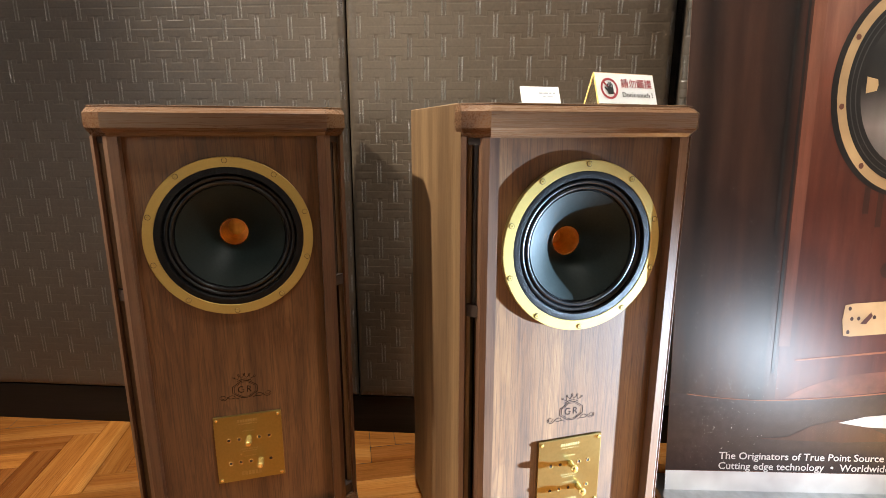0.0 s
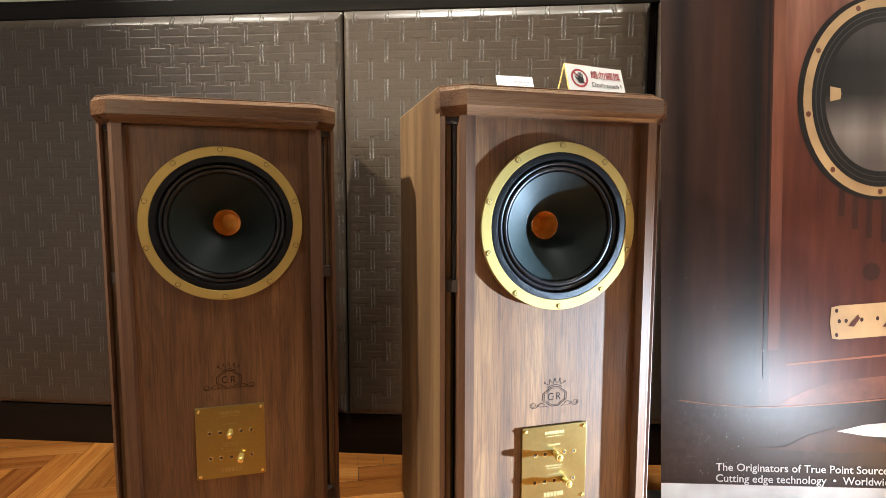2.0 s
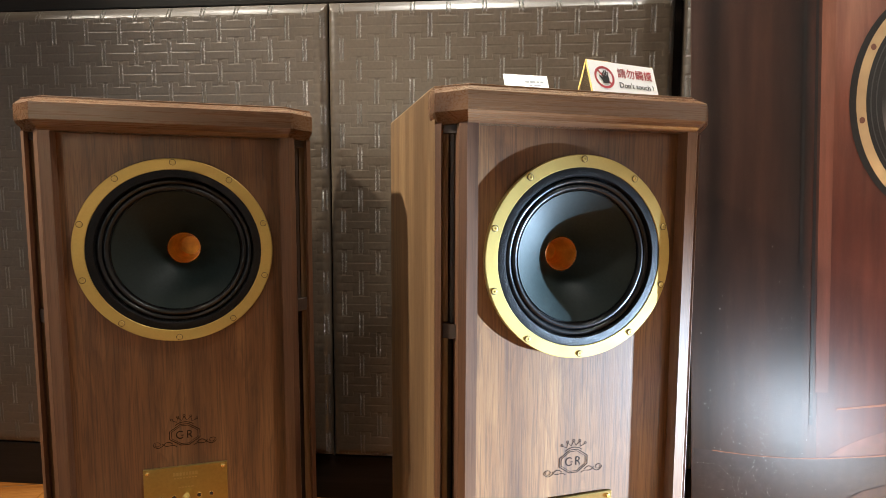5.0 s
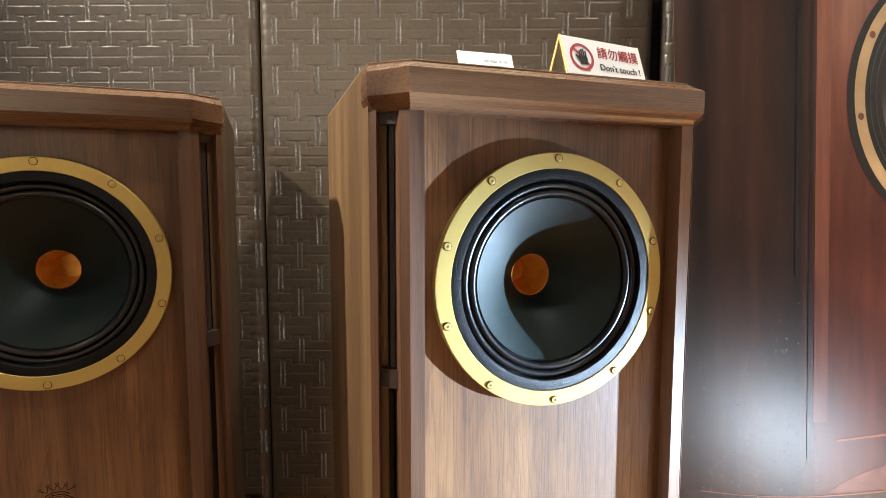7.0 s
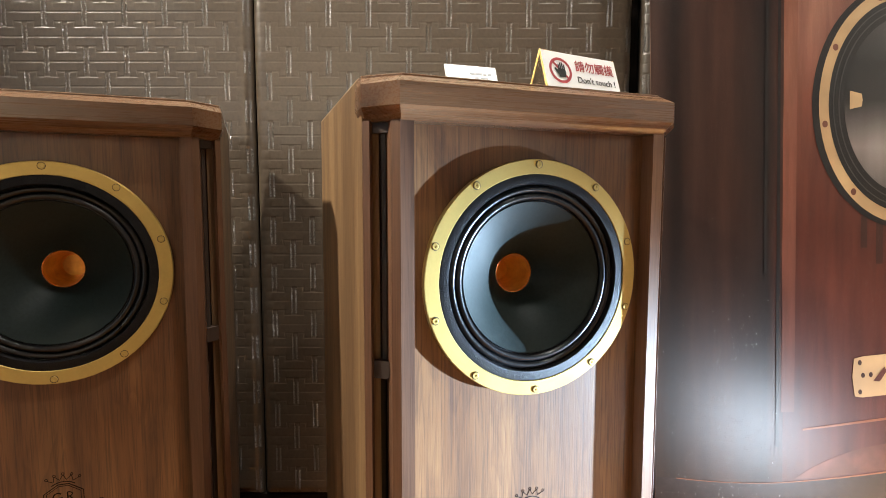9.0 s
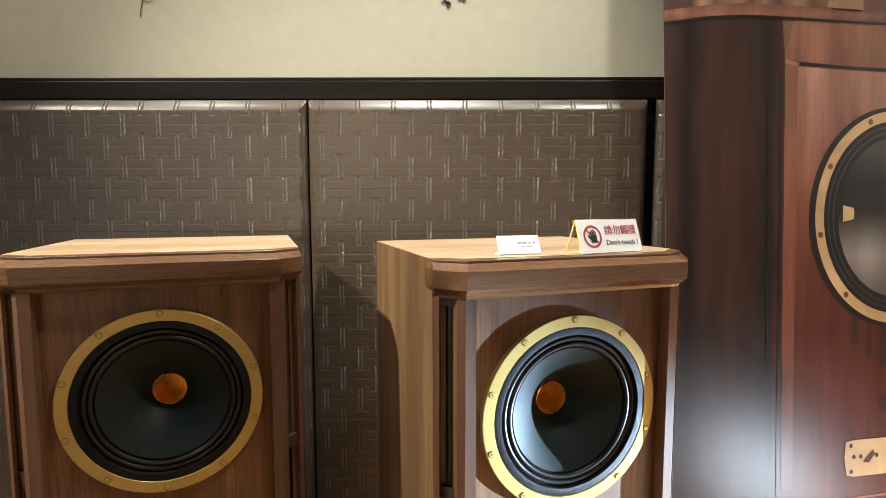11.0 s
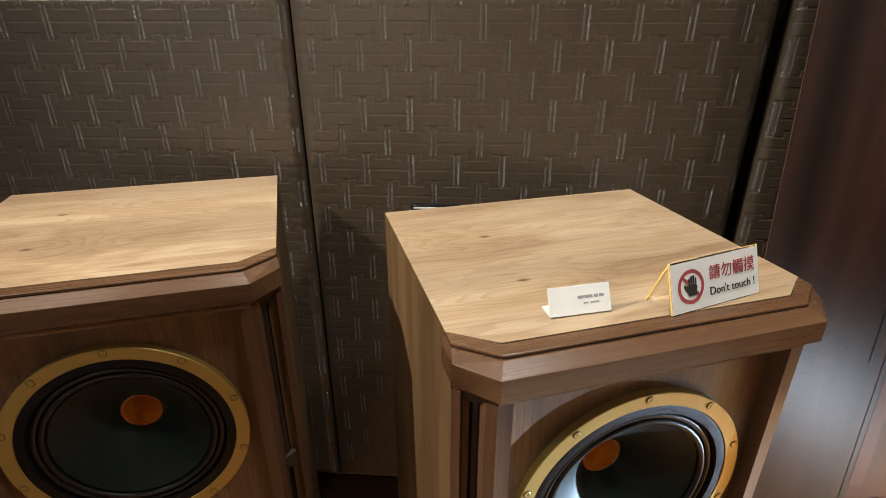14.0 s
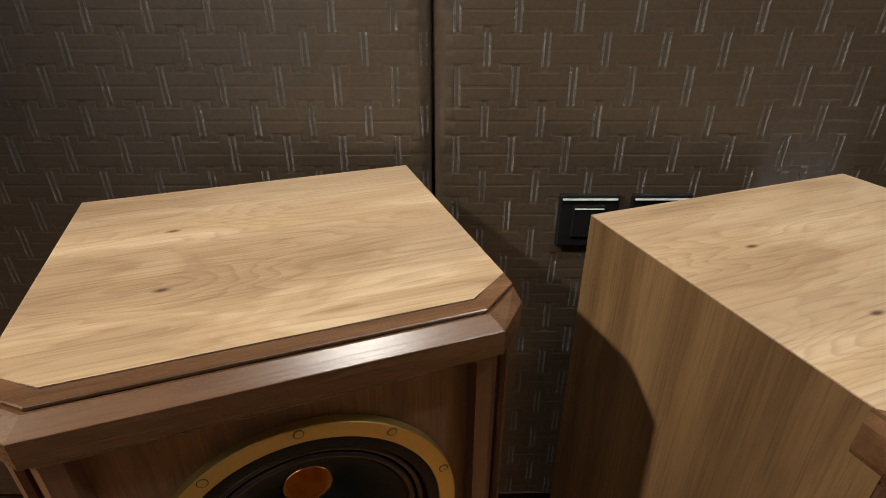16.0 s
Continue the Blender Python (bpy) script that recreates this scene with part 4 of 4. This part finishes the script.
part("belly_patch", flat(bmesh.new(), ellipse(0.012, 1.400, 0.020, 0.010, 24), Y1 - E), ochre_ink, motif)
part("inner_wing_patch", flat(bmesh.new(), [(-0.066, 1.478), (-0.052, 1.484), (-0.02, 1.45), (-0.014, 1.43), (-0.034, 1.430), (-0.056, 1.452)], Y1 - E), cream_ink, motif)
part("tail_patch", flat(bmesh.new(), [(-0.036, 1.420), (-0.041, 1.437), (-0.09, 1.437), (-0.145, 1.434), (-0.155, 1.429), (-0.156, 1.422), (-0.146, 1.418), (-0.09, 1.421)], Y1 - 2 * E), brown_ink, motif)
part("wing_patch", flat(bmesh.new(), [(-0.07, 1.505), (-0.055, 1.500), (-0.036, 1.476), (-0.022, 1.478), (-0.01, 1.47), (0.004, 1.50), (0.03, 1.52), (0.062, 1.53), (0.045, 1.478), (0.034, 1.445), (0.0, 1.430), (-0.02, 1.436), (-0.034, 1.455)], Y1 - 2 * E), brown_ink, motif)
part("head_patch", flat(bmesh.new(), ellipse(0.030, 1.428, 0.021, 0.022, 28), Y1 - 3 * E), brown_ink, motif)
bm = bmesh.new()
ribbon(bm, [(0.048, 1.434), (0.055, 1.440), (0.062, 1.446)], 0.005, Y1 - 2 * E, Y1, True)
ribbon(bm, [(0.048, 1.440), (0.056, 1.448), (0.060, 1.450)], 0.003, Y1 - 2 * E, Y1, True)
part("beak_patch", bm, brown_ink, motif)
bm = bmesh.new()
ribbon(bm, [(-0.030, 1.385), (-0.016, 1.368), (-0.006, 1.358)], 0.0045, Y1 - 2 * E, Y1)
flat(bm, [(-0.016, 1.362), (-0.006, 1.366), (-0.001, 1.360), (-0.004, 1.350), (-0.010, 1.349), (-0.011, 1.357)], Y1 - 2 * E)
flat(bm, [(-0.024, 1.362), (-0.014, 1.366), (-0.012, 1.362), (-0.021, 1.358)], Y1 - 2 * E)
part("foot_patch", bm, brown_ink, motif)
bm = bmesh.new()
flat(bm, [(0.010, 1.383), (0.022, 1.383), (0.031, 1.374), (0.031, 1.363), (0.025, 1.361), (0.022, 1.368), (0.014, 1.364), (0.016, 1.373), (0.006, 1.370), (0.012, 1.377)], Y1 - 2 * E)
part("foot_patch", bm, brown_ink, motif)
branch = tagged(new("wall_painting"), "painted hanging twig with plum and white blossoms", "wall painting")
bm = bmesh.new()
ribbon(bm, [(-0.70, 1.53), (-0.688, 1.494), (-0.675, 1.462), (-0.672, 1.43), (-0.679, 1.40), (-0.686, 1.372), (-0.692, 1.345), (-0.693, 1.332)], 0.0052, Y1 - 2 * E, Y1, True)
ribbon(bm, [(-0.695, 1.51), (-0.68, 1.482), (-0.655, 1.464), (-0.630, 1.449), (-0.612, 1.432), (-0.592, 1.416)], 0.0048, Y1 - 2 * E, Y1, True)
part("twig", bm, brown_ink, branch)
bm = bmesh.new()
flat(bm, ellipse(-0.686, 1.478, 0.014, 0.014, 24), Y1 - 3 * E)
flat(bm, ellipse(-0.690, 1.461, 0.014, 0.010, 24), Y1 - 4 * E)
flat(bm, ellipse(-0.703, 1.476, 0.006, 0.012, 24), Y1 - 5 * E)
part("plum_blossom", bm, plum_ink, branch)
part("dark_bud", flat(bmesh.new(), ellipse(-0.621, 1.449, 0.009, 0.008, 20), Y1 - 3 * E), plum_ink, branch)
bm = bmesh.new()
flat(bm, ellipse(-0.664, 1.420, 0.011, 0.010, 18), Y1 - 3 * E)
flat(bm, ellipse(-0.675, 1.377, 0.0085, 0.011, 18), Y1 - 3 * E)
part("white_blossom", bm, white_ink, branch)

# ---- parquet pieces ----
PLANK_W, PER = 0.066, 5
PLANK_L = PLANK_W * PER
parquet = wood("parquet_oak", 0, (0.34, 0.12, 0.025), (0.56, 0.23, 0.05), (0.72, 0.35, 0.1), 0.25, 0.5, 0.5)
t = parquet.node_tree
b = t.nodes["Principled BSDF"]
info = t.nodes.new("ShaderNodeObjectInfo")
tone = ramp(t, info.outputs["Random"], [(0.0, (0.55, 0.42, 0.36)), (0.5, (0.9, 0.82, 0.75)), (1.0, (1.15, 1.1, 1.0))])
src = b.inputs["Base Color"].links[0].from_socket
t.links.new(mix(t, "MULTIPLY", 1.0, src, tone), b.inputs["Base Color"])
plank_mesh = mesh_of(boxed(0.0006, PLANK_L - 0.0006, 0.0006, PLANK_W - 0.0006, -0.012, 0.0, bevel=0.0008), "plank", parquet)
turn = pose(-0.9, 1.0, 0, 0, 0, 14.0)
rest = bmesh.new()
near = 0
for row in range(-60, 61):
    for rep in range(-8, 9):
        for upright in (False, True):
            if upright:
                m = turn @ pose(row * PLANK_W + PLANK_W, (row - 2 * PER + 1 + 2 * PER * rep) * PLANK_W, 0, 0, 0, 90)
            else:
                m = turn @ pose((row + 2 * PER * rep) * PLANK_W, row * PLANK_W, 0)
            c = m @ Vector((PLANK_L / 2, PLANK_W / 2, 0))
            if not (-3.15 < c.x < 2.55 and -2.45 < c.y < 1.42):
                continue
            if -1.75 < c.x < 0.35 and 0.55 < c.y < 1.26 and near < 290:
                near += 1
                p = new("plank", plank_mesh)
                p.parent = floor
                p.matrix_world = m
            else:
                # boards cut off inside the wall
                end = min(PLANK_L, (1.42 - m.translation.y) / 0.97) if upright else PLANK_L
                if end < 0.01:
                    continue
                q = [rest.verts.new(m @ Vector(v)) for v in ((0.0006, 0.0006, 0), (end - 0.0006, 0.0006, 0), (end - 0.0006, PLANK_W - 0.0006, 0), (0.0006, PLANK_W - 0.0006, 0))]
                rest.faces.new(q)
far_planks = part("far_planks", rest, parquet, floor)
tagged(far_planks, kind="stuff")
